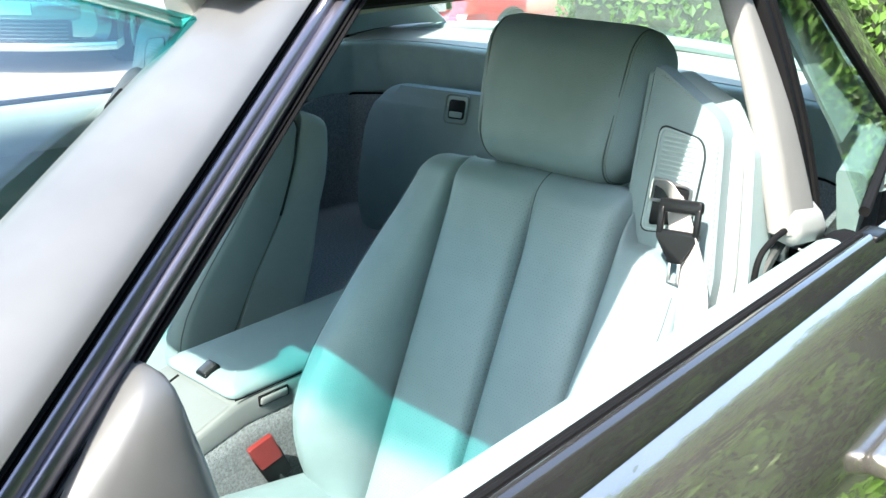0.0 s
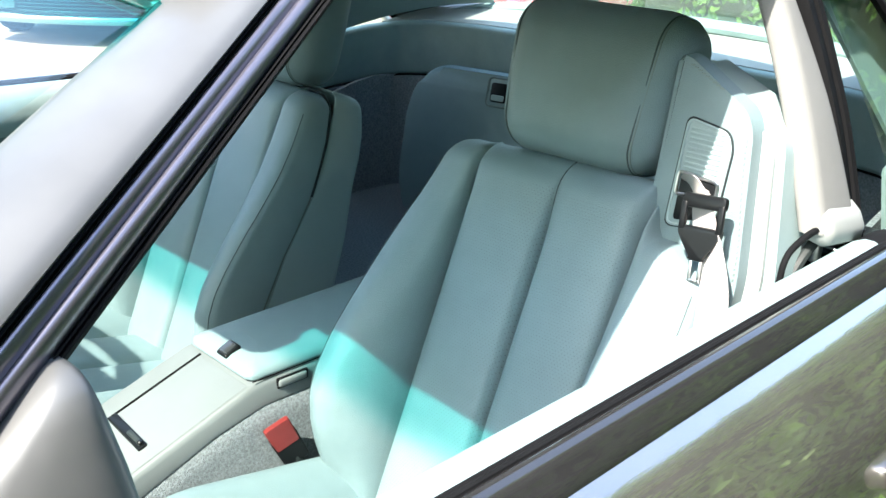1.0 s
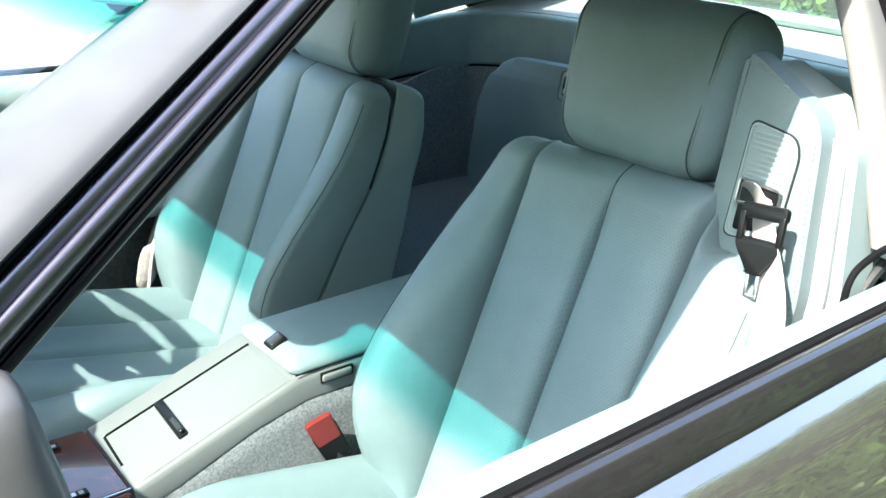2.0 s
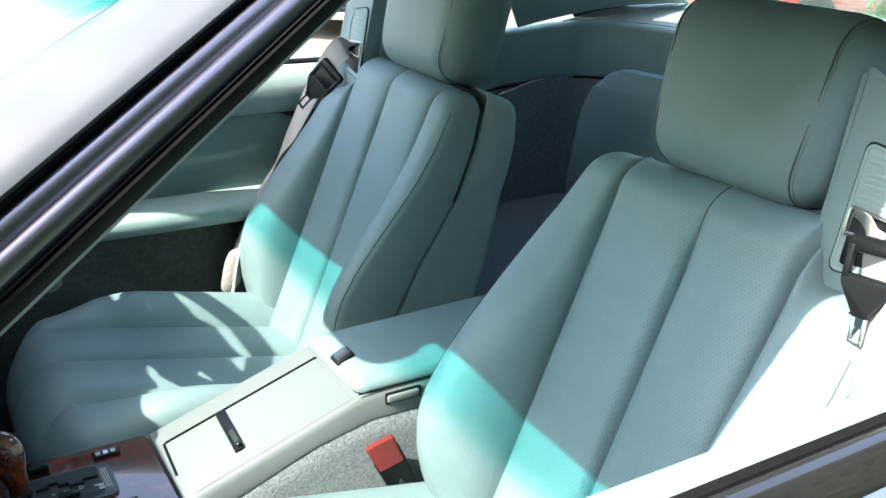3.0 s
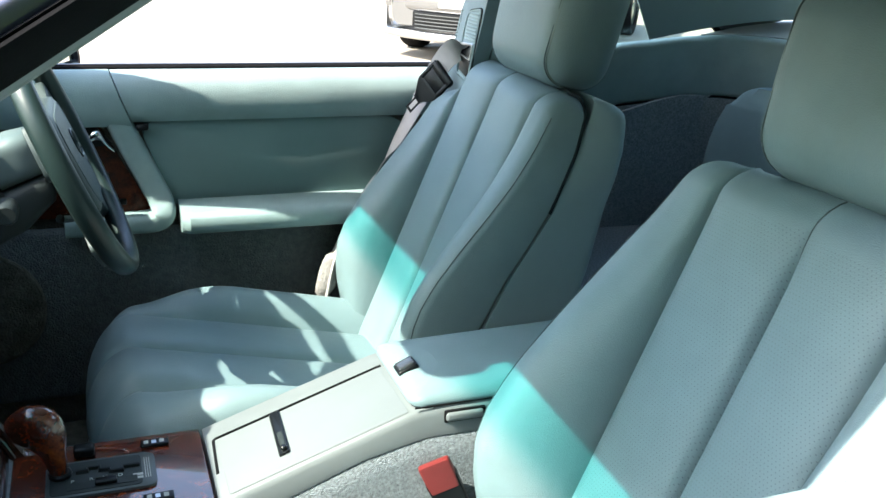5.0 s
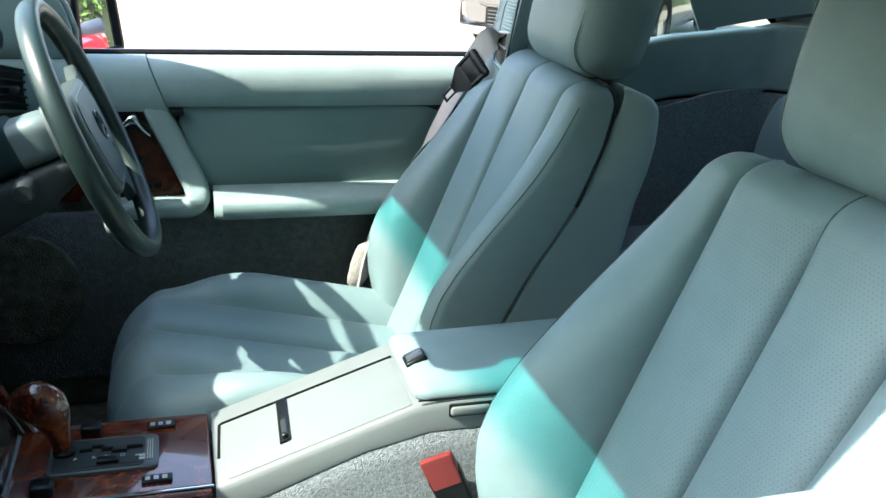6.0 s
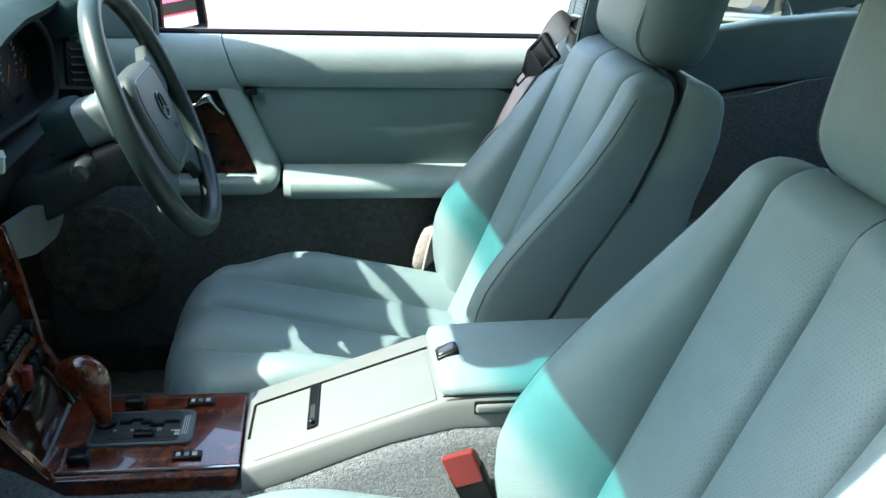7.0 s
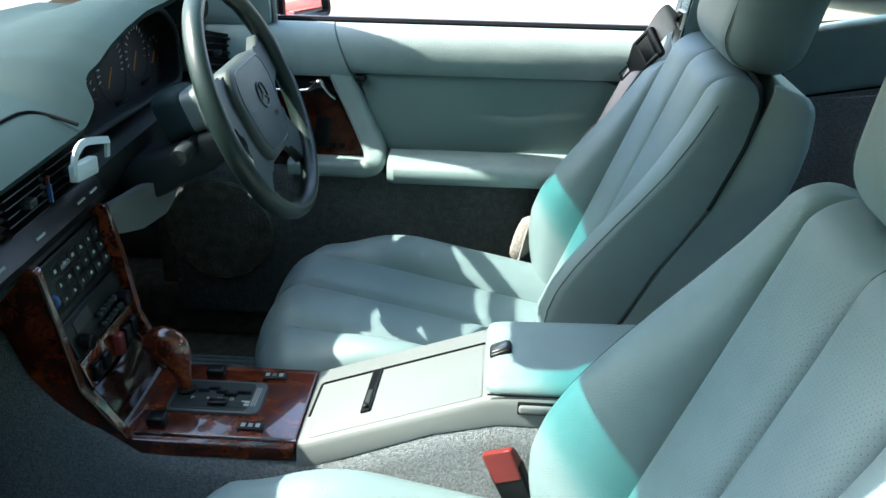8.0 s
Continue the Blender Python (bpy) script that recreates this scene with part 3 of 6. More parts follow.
        rings.append([c + Vector((w * math.cos(q), h * math.sin(q), 0.2 * w * math.cos(q) + 0.0015 * math.sin(3 * q + 9 * t))) for q in np.linspace(0, 2 * math.pi, 19)[:-1]])
    part("belt_anchor_sleeve", loft(rings), sleeve_cloth, seat, "worn pale grey belt sleeve", 70)

    # buckle beside the console: broad along the car, thin across it, leaning forward
    bu = Vector((0.87, s * 0.25, 0.43)).normalized()
    ba = Vector((-0.405, -s * 0.128, 0.905)).normalized()
    ba = (ba - bu * ba.dot(bu)).normalized()
    bn = Vector((0, -s, 0))
    bn = (bn - bu * bn.dot(bu) - ba * bn.dot(ba)).normalized()
    top = Vector((0.266, s * 0.118, 0.580))
    B = lambda u, a, d: top + bu * u + ba * a + bn * d
    body = [[B(u * k, a, d * q) for u, d in rounded([(-0.022, -0.010), (0.022, -0.010), (0.022, 0.011), (-0.022, 0.011)], 0.004, 3)] for a, k, q in ((-0.078, 0.86, 0.8), (-0.074, 0.93, 0.9), (-0.03, 1.0, 1.0), (-0.026, 0.97, 0.94))]
    buckle = part("buckle", loft(body), black_plastic, seat, "black seat belt buckle", 50)
    red = [[B(u * k, a, -0.002 + d) for u, d in rounded([(-0.021, -0.009), (0.021, -0.009), (0.021, g), (-0.021, g)], 0.004, 3)] for a, k, g in ((-0.042, 0.92, 0.013), (-0.034, 0.97, 0.0135), (-0.012, 1.0, 0.010), (-0.004, 1.0, 0.006), (-0.001, 0.97, 0.003), (0.0, 0.9, 0.0))]
    part("release_button", loft(red), red_plastic, buckle, "red release button", 50)
    for i in range(8):
        u = -0.0165 + i * 0.0047
        part("rib", loft([[B(u + p, a, d) for p, d in ((-0.0012, 0.009), (0.0012, 0.009), (0.0010, 0.0128), (-0.0010, 0.0128))] for a in (-0.072, -0.046)]), black_plastic, buckle)
    part("buckle_stalk", tube([B(0, -0.07, 0), B(0.002, -0.12, 0), B(0.006, -0.17, 0)], 0.010, 8, up=(0, 1, 0)), dark_plastic, seat)

    # base and rails
    part("seat_base", rbox((0.13, s * SEAT_Y, 0.335), (0.46, 0.40, 0.09), 0.02, 3), dark_carpet, seat, "dark carpeted seat base")
    for q in (-0.17, 0.17):
        part("rail", rbox((0.12, s * (SEAT_Y + q), 0.262), (0.56, 0.035, 0.064), 0.006), steel, seat)
    return seat


car_seat(-1, "grey-green leather passenger seat with its belt hanging loose")
car_seat(1, "grey-green leather driver's seat behind the steering wheel")


# ---- the car's body ----
car = thing("sports_coupe", "grey metallic two-seat coupe with hardtop and open side windows", "car")


def side_y(x):
    """How the body side draws in towards the nose and tail."""
    return 1.0 - 0.10 * sstep(-1.0, -2.0, x) - 0.08 * sstep(1.3, 2.2, x)


SIDE = [(0.752, 0.926), (0.757, 0.934), (0.772, 0.934), (0.781, 0.931), (0.7835, 0.922), (0.789, 0.918), (0.803, 0.911), (0.818, 0.899), (0.830, 0.885), (0.839, 0.869), (0.858, 0.845), (0.872, 0.80), (0.884, 0.74), (0.892, 0.66), (0.896, 0.60), (0.896, 0.52), (0.906, 0.51), (0.907, 0.38), (0.89, 0.30), (0.86, 0.24)]


def side_skin(s, x0, x1, n, fall=None):
    rows = []
    for i in range(n + 1):
        x = x0 + (x1 - x0) * i / n
        k = side_y(x)
        dz = fall(x) if fall else 0.0
        rows.append([(x, s * y * k, z - dz * sstep(0.45, 0.9, z)) for y, z in SIDE])
    return slab(rows, 0.003)


nose_fall = lambda x: 0.17 * sstep(-0.5, -2.0, x)
tail_fall = lambda x: -0.015 * sstep(0.8, 1.5, x) + 0.05 * sstep(1.6, 2.2, x)
for s, w in ((-1, "left"), (1, "right")):
    part("front_wing", side_skin(s, -2.0, -0.506, 20, nose_fall), paint_dark, car, "glossy grey front wing")
    part("rear_quarter", side_skin(s, 0.826, 2.2, 18, tail_fall), paint_dark, car, "glossy grey rear quarter panel")
rows = []
for i in range(13):
    x = -0.74 - 1.26 * i / 12
    rows.append([(x, y * side_y(x) * 0.99, 0.945 - nose_fall(x) + 0.03 * (1 - (y / 0.76) ** 2)) for y in np.linspace(-0.76, 0.76, 13)])
part("bonnet", slab(rows, 0.004), paint_dark, car, "glossy grey bonnet")
rows = []
for i in range(9):
    x = 1.58 + 0.62 * i / 8
    rows.append([(x, y * side_y(x) * 0.985, 0.958 - tail_fall(x) + 0.03 * (1 - (y / 0.76) ** 2)) for y in np.linspace(-0.76, 0.76, 13)])
part("boot_lid", slab(rows, 0.004), paint_dark, car)
for x, n in ((-2.0, "nose_panel"), (2.2, "tail_panel")):
    z1 = 0.79 if x < 0 else 0.92
    part(n, rbox((x, 0, 0.5 * (0.26 + z1)), (0.06, 1.60, z1 - 0.26), 0.03, 3), paint_dark, car)
part("floor_pan", merged(rbox((0.3, 0, 0.215), (2.2, 1.72, 0.03), 0.004), rbox((-0.83, 0, 0.52), (0.03, 1.62, 0.62), 0.004)), dark_carpet, car, "dark carpeted floor pan")
for s in (-1, 1):
    part("sill", rbox((0.15, s * 0.79, 0.29), (2.0, 0.14, 0.13), 0.02, 3), dark_carpet, car)


def wheel(x, s):
    prof = [(0.20, -0.1), (0.29, -0.11), (0.308, -0.09), (0.312, 0.0), (0.308, 0.09), (0.29, 0.11), (0.20, 0.1)]
    rings = []
    for i in range(40):
        a = 2 * math.pi * i / 40
        rings.append([(x + r * math.cos(a), s * 0.77 + d, 0.312 + r * math.sin(a)) for r, d in prof])
    w = part("wheel", turned((x, s * 0.80, 0.312), 0.21, 0.06, "y", 0.01, 40), steel, car, "alloy wheel")
    part("tyre", loft(rings, close_end=True), rubber, w, "black rubber tyre")


for x in (-1.42, 1.10):
    for s in (-1, 1):
        wheel(x, s)

# windscreen surround


def head_x(y):
    return -0.116 + 0.006 * (abs(y) / 0.62) ** 2.2


def head_z(y):
    return 1.281 - 0.022 * (abs(y) / 0.62) ** 2.5


screen_rows = []
for i in range(15):
    t = i / 14
    row = []
    for q in np.linspace(-1, 1, 25):
        foot = Vector((-0.95 + 0.19 * abs(q) ** 2.2, q * 0.825, 0.965 - 0.02 * q * q))
        top = Vector((head_x(q * 0.56), q * 0.56, head_z(q * 0.56) - 0.014))
        p = foot.lerp(top, t)
        p.z += 0.02 * math.sin(math.pi * t)
        row.append(p)
    screen_rows.append(row)
part("windscreen", slab(screen_rows, 0.005), windscreen_glass, car, "curved windscreen with a green shade band along its top")


def pillar(s):
    """The windscreen pillar from the screen's edge to the door opening: paint, drip groove, moulding, seal, trim."""
    edges = [((-0.774, -0.882, 0.95), (-0.246, -0.634, 1.2)), ((-0.607, -0.867, 0.95), (-0.157, -0.654, 1.2)), ((-0.497, -0.804, 0.95), (-0.087, -0.637, 1.2))]
    out_a, out_b = Vector((-0.08, -0.68, 0.73)), Vector((-0.22, -0.85, 0.48))

    def at(k, t):
        back = Vector((0.011, 0.030, -0.016)) if k == 0 else Vector()
        return Vector(edges[k][0]).lerp(Vector(edges[k][1]), t) + back

    def strip(name, k, stations, material, label="", depth=0.02, out=out_b, angle=50):
        """A long strip between two of the edges: stations of (share of the width, height)."""
        rings = []
        for i in range(23):
            t = -0.15 + 1.52 * i / 22
            a, b = at(k, t), at(k + 1, t)
            ring = [a.lerp(b, f) + out * h for f, h in stations]
            ring += [a.lerp(b, f) - out * depth for f, h in (stations[-1], stations[0])]
            rings.append([Vector((p.x, -s * p.y, p.z)) for p in ring])
        return part(name, loft(rings), material, car, label, angle)

    bow = lambda f0, f1, h, n, base=0.0: [(f0 + (f1 - f0) * i / n, base + h * math.sin(math.pi * i / n) ** 0.6) for i in range(n + 1)]
    strip("windscreen_pillar", 0, [(f, h + 0.002) for f, h in bow(0.0, 0.985, 0.011, 14)], paint_dusty, "grey painted windscreen pillar dulled by pale dust", 0.03, out_a)
    strip("pillar_groove", 1, [(-0.02, -0.004), (0.04, -0.002), (0.07, -0.007), (0.10, -0.003), (0.14, -0.004), (0.17, -0.007)], rubber, "black rubber drip groove")
    strip("pillar_moulding", 1, bow(0.12, 0.40, 0.003, 8, -0.003)[:-1] + bow(0.40, 0.78, 0.006, 10, -0.002), frame_metal, "glossy purple-grey pillar moulding")
    strip("window_seal", 1, [(0.77, -0.006), (0.79, 0.002), (0.82, 0.003), (0.84, -0.002), (0.87, 0.004), (0.92, 0.005), (0.96, 0.002), (0.985, -0.004)], rubber, "thick black window seal", 0.021)
    strip("pillar_trim", 1, [(0.70, -0.018), (0.93, -0.017), (0.985, -0.020), (1.0, -0.026)], pale_trim, "pale grey pillar trim", 0.024)


for s in (-1, 1):
    pillar(s)

# roof
roof_rows, liner_rows = [], []
for i in range(25):
    t = i / 24
    row, low = [], []
    for q in np.linspace(-1, 1, 25):
        y = 0.59 * q * (1 - 0.03 * t)
        x = head_x(y) * (1 - t) + (1.11 - 0.06 * q * q) * t
        z = head_z(y) + 0.045 * math.sin(math.pi * min(1, t * 0.95) ** 0.8) * (1 - 0.5 * q * q) - 0.012 * t
        row.append((x, y, z + 0.012))
        low.append((x + 0.01, y * 0.97, z - 0.02))
    roof_rows.append(row)
    liner_rows.append(low)
part("roof_panel", slab(roof_rows, 0.006), paint_dark, car, "grey painted hardtop roof")
part("headliner", slab(liner_rows, 0.006), liner, car, "pale fabric headliner")
part("header_trim", sweep([(head_x(y) + 0.018, y, head_z(y) - 0.008) for y in np.linspace(-0.53, 0.53, 25)], disc_profile(0.022, 12, 0.6)), liner, car)
for s in (-1, 1):
    pts = [(x, s * (0.584 + 0.026 * (s > 0) + 0.004 * sstep(-0.03, 0.4, x)), 1.280 + 0.012 * math.sin(math.pi * (x + 0.03) / 1.05) - 0.03 * sstep(0.7, 1.0, x)) for x in np.linspace(-0.03, 1.04, 17)]
    part("roof_rail", sweep(pts, disc_profile(0.026 + 0.012 * (s > 0), 12, 0.8)), paint_dark, car, "grey painted roof rail")
    part("roof_seal", tube([(x, y - s * 0.006, z - 0.02) for x, y, z in pts[:13]], 0.012, 8), rubber, car, "black roof seal")

    # door pillar of the hardtop, its foot cover and its seal
    line = lambda t: Vector((0.0, s * (0.70 - 0.116 * t + 0.008 * math.sin(math.pi * t)), 0.955 + 0.31 * t))
    rings, band = [], []
    for i in range(15):
        t = i / 14
        c = line(t)
        xa, xb = 0.645 - 0.010 * t, interp(t, [(0, 0.764), (0.05, 0.761), (0.47, 0.733), (0.9, 0.692), (1, 0.682)])
        rings.append([(x, c.y + s * b, c.z) for x, b in rounded([(xa, -0.022), (xb - 0.01, -0.03), (xb, 0.004), (xa + 0.012, 0.010)], 0.014, 4)])
        w = 0.026
        band.append([(xb + a * (0.55 if s < 0 else 0.3), c.y + s * b, c.z - 0.085 * (1 - t) ** 1.5) for a, b in ((-0.004, -0.012), (0.0, 0.010), (0.010, 0.016), (0.042, 0.014), (0.048, 0.009), (0.054, 0.016), (0.074, 0.017), (0.082, 0.008), (0.080, -0.012))])
    part("door_pillar_trim", loft(rings), pillar_cloth, car, "pale fabric-covered hardtop pillar", 60)
    part("pillar_seal", loft(band), rubber, car, "black rubber pillar seal", 50)
    rings = []
    for k, (z, e) in enumerate(((0.925, -0.02), (0.932, -0.004), (0.95, 0.004), (0.968, 0.002), (0.98, -0.006), (0.986, -0.018))):
        y = 0.70 - 0.38 * (z - 0.955)
        rings.append([(x, s * (y + b), z + 0.16 * (0.71 - x) + 0.004) for x, b in rounded([(0.655 - e, -0.03 - e), (0.780 + e, -0.035 - e), (0.785 + e, 0.008 + e), (0.660 - e, 0.010 + e)], 0.026, 5)])
    part("pillar_foot", loft(rings), pale_trim, car, "pale grey pillar foot cover", 60)
    part("foot_bolt", turned((0.775, s * 0.69, 0.918), 0.012, 0.03), pale_trim, car)

    # quarter window and rear roof pillar
    q0, q1, q2, q3 = Vector((0.832, s * 0.742, 0.958)), Vector((0.742, s * 0.606, 1.262)), Vector((0.87, s * 0.597, 1.255)), Vector((1.22, s * 0.668, 1.012))
    rows = []
    for i in range(7):
        u = i / 6
        rows.append([q0.lerp(q3, u).lerp(q1.lerp(q2, u), v / 6) for v in range(7)])
    part("quarter_window", slab(rows, 0.004), window_glass, car, "green-tinted quarter window")
    for a, b in ((q1, q2), (q2, q3), (q3, q0)):
        part("quarter_seal", tube([a.lerp(b, i / 6) for i in range(7)], 0.008, 8), rubber, car)
    r0, r1 = Vector((1.40, s * 0.52, 1.083)), Vector((1.085, s * 0.49, 1.262))
    outer, inner = [], []
    for i in range(9):
        u = i / 8
        lo, hi = q3.lerp(r0, u), q2.lerp(r1, u)
        bulge = Vector((0.03, s * 0.03, 0.012)) * math.sin(math.pi * u)
        outer.append([lo.lerp(hi, v / 6) + bulge for v in range(7)])
        lo2, hi2 = Vector((1.02, s * 0.668, 1.02)).lerp(r0, u), Vector((0.855, s * 0.578, 1.245)).lerp(r1, u)
        inner.append([lo2.lerp(hi2, v / 6) + bulge - Vector((0.012, s * 0.024, 0.008)) for v in range(7)])
    part("rear_roof_pillar", slab(outer, 0.006), paint_dark, car, "grey painted rear roof pillar")
    part("rear_pillar_trim", slab(inner, 0.006), shell_grey, car, "grey rear pillar trim")
    base = smooth_path([(0.88, 0.728, 0.948)] * (s > 0) + [(1.0, s * 0.71, 0.962), (1.22, s * 0.66, 0.998), (1.38, s * 0.53, 1.05), (1.44, s * 0.25, 1.072), (1.45, 0, 1.076)], 6)
    part("hardtop_base_rail", sweep(base, disc_profile(0.018, 10, 0.9)), vinyl, car, "grey-green rail round the hardtop's base")
    part("base_seal", tube([p + Vector((0, -s * 0.004, -0.02)) for p in base], 0.006, 6), rubber, car)
    skirt = [[p + Vector((0, s * 0.01, 0)) for p in base], [Vector((p.x + 0.02, math.copysign(min(0.84, abs(p.y) + 0.09), s) if abs(p.y) > 0.3 else p.y, 0.945)) for p in base]]
    part("rear_deck", slab(skirt, 0.004), paint_dark, car)

rows = []
for i in range(9):
    t = i / 8
    rows.append([(1.09 + 0.36 * t - 0.05 * q * q * t, q * (0.488 + 0.03 * t), 1.268 - 0.006 * q * q - 0.18 * t) for q in np.linspace(-1, 1, 15)])
part("rear_window", slab(rows, 0.005), window_glass, car, "green-tinted rear window")
part("header_rear", tube([(1.085 - 0.04 * q * q, q * 0.58, 1.262 - 0.012 * q * q) for q in np.linspace(-1, 1, 13)], 0.022, 8), liner, car)

# Mirror added and sized so that its shadow lies across the armrest.
rv = part("rear_view_mirror", loft([[Vector((-0.172 + dx + 0.25 * (b - 1.21), 0.01 + (a - 0.01) * k, 1.213 + (b - 1.213) * k)) for a, b in rounded([(-0.122, 1.184), (0.142, 1.184), (0.146, 1.242), (-0.126, 1.242)], 0.022, 5)] for dx, k in ((0.0, 0.8), (0.006, 0.94), (0.016, 1.0), (0.040, 1.0), (0.046, 0.96))]), black_plastic, car, "black rear-view mirror below the roof's front edge", 50)
# Broad mount added to close the lit gap between mirror and header shadows.
part("shading_mount", rbox((-0.122, 0.012, 1.252), (0.075, 0.25, 0.050), 0.012, 3, Matrix.Rotation(radians(-20), 4, "Y")), black_plastic, rv)

# padded rail round the back of the cabin, parcel shelf, rear bulkhead


def rail_point(q, lift=0.0):
    """Along the rail from one door to the other, q from -1 to 1."""
    a = abs(q)
    x = interp(a, [(0, 1.262), (0.3, 1.255), (0.42, 1.235), (0.5, 1.19), (0.58, 1.12), (0.75, 0.98), (1.0, 0.79)])
    y = interp(a, [(0, 0), (0.3, 0.43), (0.42, 0.57), (0.5, 0.635), (0.58, 0.665), (0.75, 0.69), (1.0, 0.715)])
    z = interp(a, [(0, 1.038), (0.3, 1.03), (0.5, 1.02), (0.75, 0.995), (1.0, 0.955)])
    return Vector((x, math.copysign(y, q), z + lift))


qs = np.linspace(-0.80, 1, 81)
part("padded_rail", sweep([rail_point(q, -0.06) for q in qs], rounded([(-0.012, -0.07), (0.008, -0.07), (0.016, 0.05), (0.006, 0.062), (-0.03, 0.062)], 0.012, 4)), vinyl, car, "padded grey-green panel round the back of the cabin", 60)
part("rail_stitching", tube([rail_point(q, -0.006) + Vector((-0.013 * (1 if abs(q) < 0.5 else 0.4), -math.copysign(0.01 if abs(q) > 0.4 else 0, q), 0)) for q in qs], 0.0014, 6), seam_thread, car)
part("rail_gap", tube([rail_point(q, -0.135) for q in qs], 0.006, 6), rubber, car)
rows = [[rail_point(q, 0.004).lerp(Vector((max(1.44 - 0.05 * (q / 0.5) ** 2, rail_point(q).x + 0.02), rail_point(q).y, 1.062)), t) for q in np.linspace(-0.55, 0.55, 31)] for t in (0, 0.3, 0.6, 1)]
part("parcel_shelf", slab(rows, 0.006), pale_trim, car, "pale grey parcel shelf below the rear window")
rows = [[rail_point(q, -0.135).lerp(Vector((rail_point(q).x - 0.06 * t, rail_point(q).y, 0.24)), t) + Vector((0.006, 0, 0)) for q in qs] for t in (0, 0.3, 0.6, 1)]
part("rear_bulkhead", slab(rows, 0.012), carpet, car, "grey carpeted rear bulkhead")
for s in (-1, 1):
    poly = rounded([(s * 0.06, 0.962), (s * 0.43, 0.950), (s * 0.475, 0.86), (s * 0.48, 0.66), (s * 0.43, 0.56), (s * 0.06, 0.55)], 0.06, 5)
    put = lambda a, b, d: Vector((1.15 - 0.03 * (abs(a) / 0.5) ** 2.5 - 0.12 * (0.96 - b) - d, a, b))
    pad = part("rear_pad", plate(poly, put, 0.035, 0.018, 4), leather, car, "grey-green leather rear backrest pad")
    part("pad_seam", tube([put(s * 0.285, b, 0.0353) for b in np.linspace(0.57, 0.95, 12)], 0.0026, 6, up=(0, 1, 0)), rubber, pad)
    hd = rounded([(s * 0.18, 0.955), (s * 0.245, 0.952), (s * 0.247, 0.885), (s * 0.182, 0.888)], 0.012, 4)
    part("release_surround", plate(hd, put, 0.039, 0.002), shell_grey, pad, "grey plastic release handle surround")
    hd = rounded([(s * 0.190, 0.942), (s * 0.235, 0.940), (s * 0.236, 0.897), (s * 0.191, 0.899)], 0.008, 3)
    part("surround_rim", tube([put(a, b, 0.0395) for a, b in rounded([(s * 0.182, 0.953), (s * 0.243, 0.950), (s * 0.245, 0.887), (s * 0.184, 0.890)], 0.012, 4)], 0.0026, 6, closed=True, up=(1, 0, 0)), column_grey, pad)
    part("release_recess", plate(hd, put, 0.0405, 0.001), black_plastic, pad)
    hd = rounded([(s * 0.196, 0.915), (s * 0.23, 0.914), (s * 0.23, 0.902), (s * 0.197, 0.903)], 0.003, 3)
    part("release_handle", plate(hd, put, 0.0445, 0.001), shell_grey, pad)
part("rear_floor", rbox((0.9, 0, 0.42), (0.62, 1.3, 0.36), 0.03, 3), carpet, car, "dark carpeted floor behind the seats")
for s in (-1, 1):
    rows = [[(x, s * (0.735 - 0.090 * sstep(0.82, 0.98, x)), z + (0.07 * sstep(0.8, 1.12, x) if z > 0.8 else 0.0)) for x in np.linspace(0.80, 1.30, 14)] for z in (0.25, 0.6, 0.82)]
    part("side_trim", slab(rows, 0.01), carpet, car, "grey carpeted side panel")
    if s < 0:
        lh = part("latch_housing", rbox((0.79, s * 0.685, 0.885), (0.17, 0.055, 0.06), 0.012, 3), black_plastic, car, "black hardtop latch housing")
        part("latch_guide", rbox((0.755, s * 0.63, 0.95), (0.09, 0.03, 0.055), 0.008, 3, Matrix.Rotation(radians(-12), 4, "Y")), black_plastic, lh, "black plastic latch guide")
        part("latch_plate", rbox((0.765, s * 0.688, 0.914), (0.07, 0.036, 0.012), 0.004, 2), chrome, lh, "bright metal latch plate")
        part("latch_bolt", turned((0.70, s * 0.685, 0.93), 0.008, 0.05), steel, lh)
        part("latch_cable", tube(smooth_path([(0.80, s * 0.70, 0.93), (0.73, s * 0.688, 0.944), (0.68, s * 0.684, 0.925), (0.65, s * 0.680, 0.89), (0.635, s * 0.676, 0.83)], 6), 0.007, 8), dark_plastic, car, "braided dark cable")


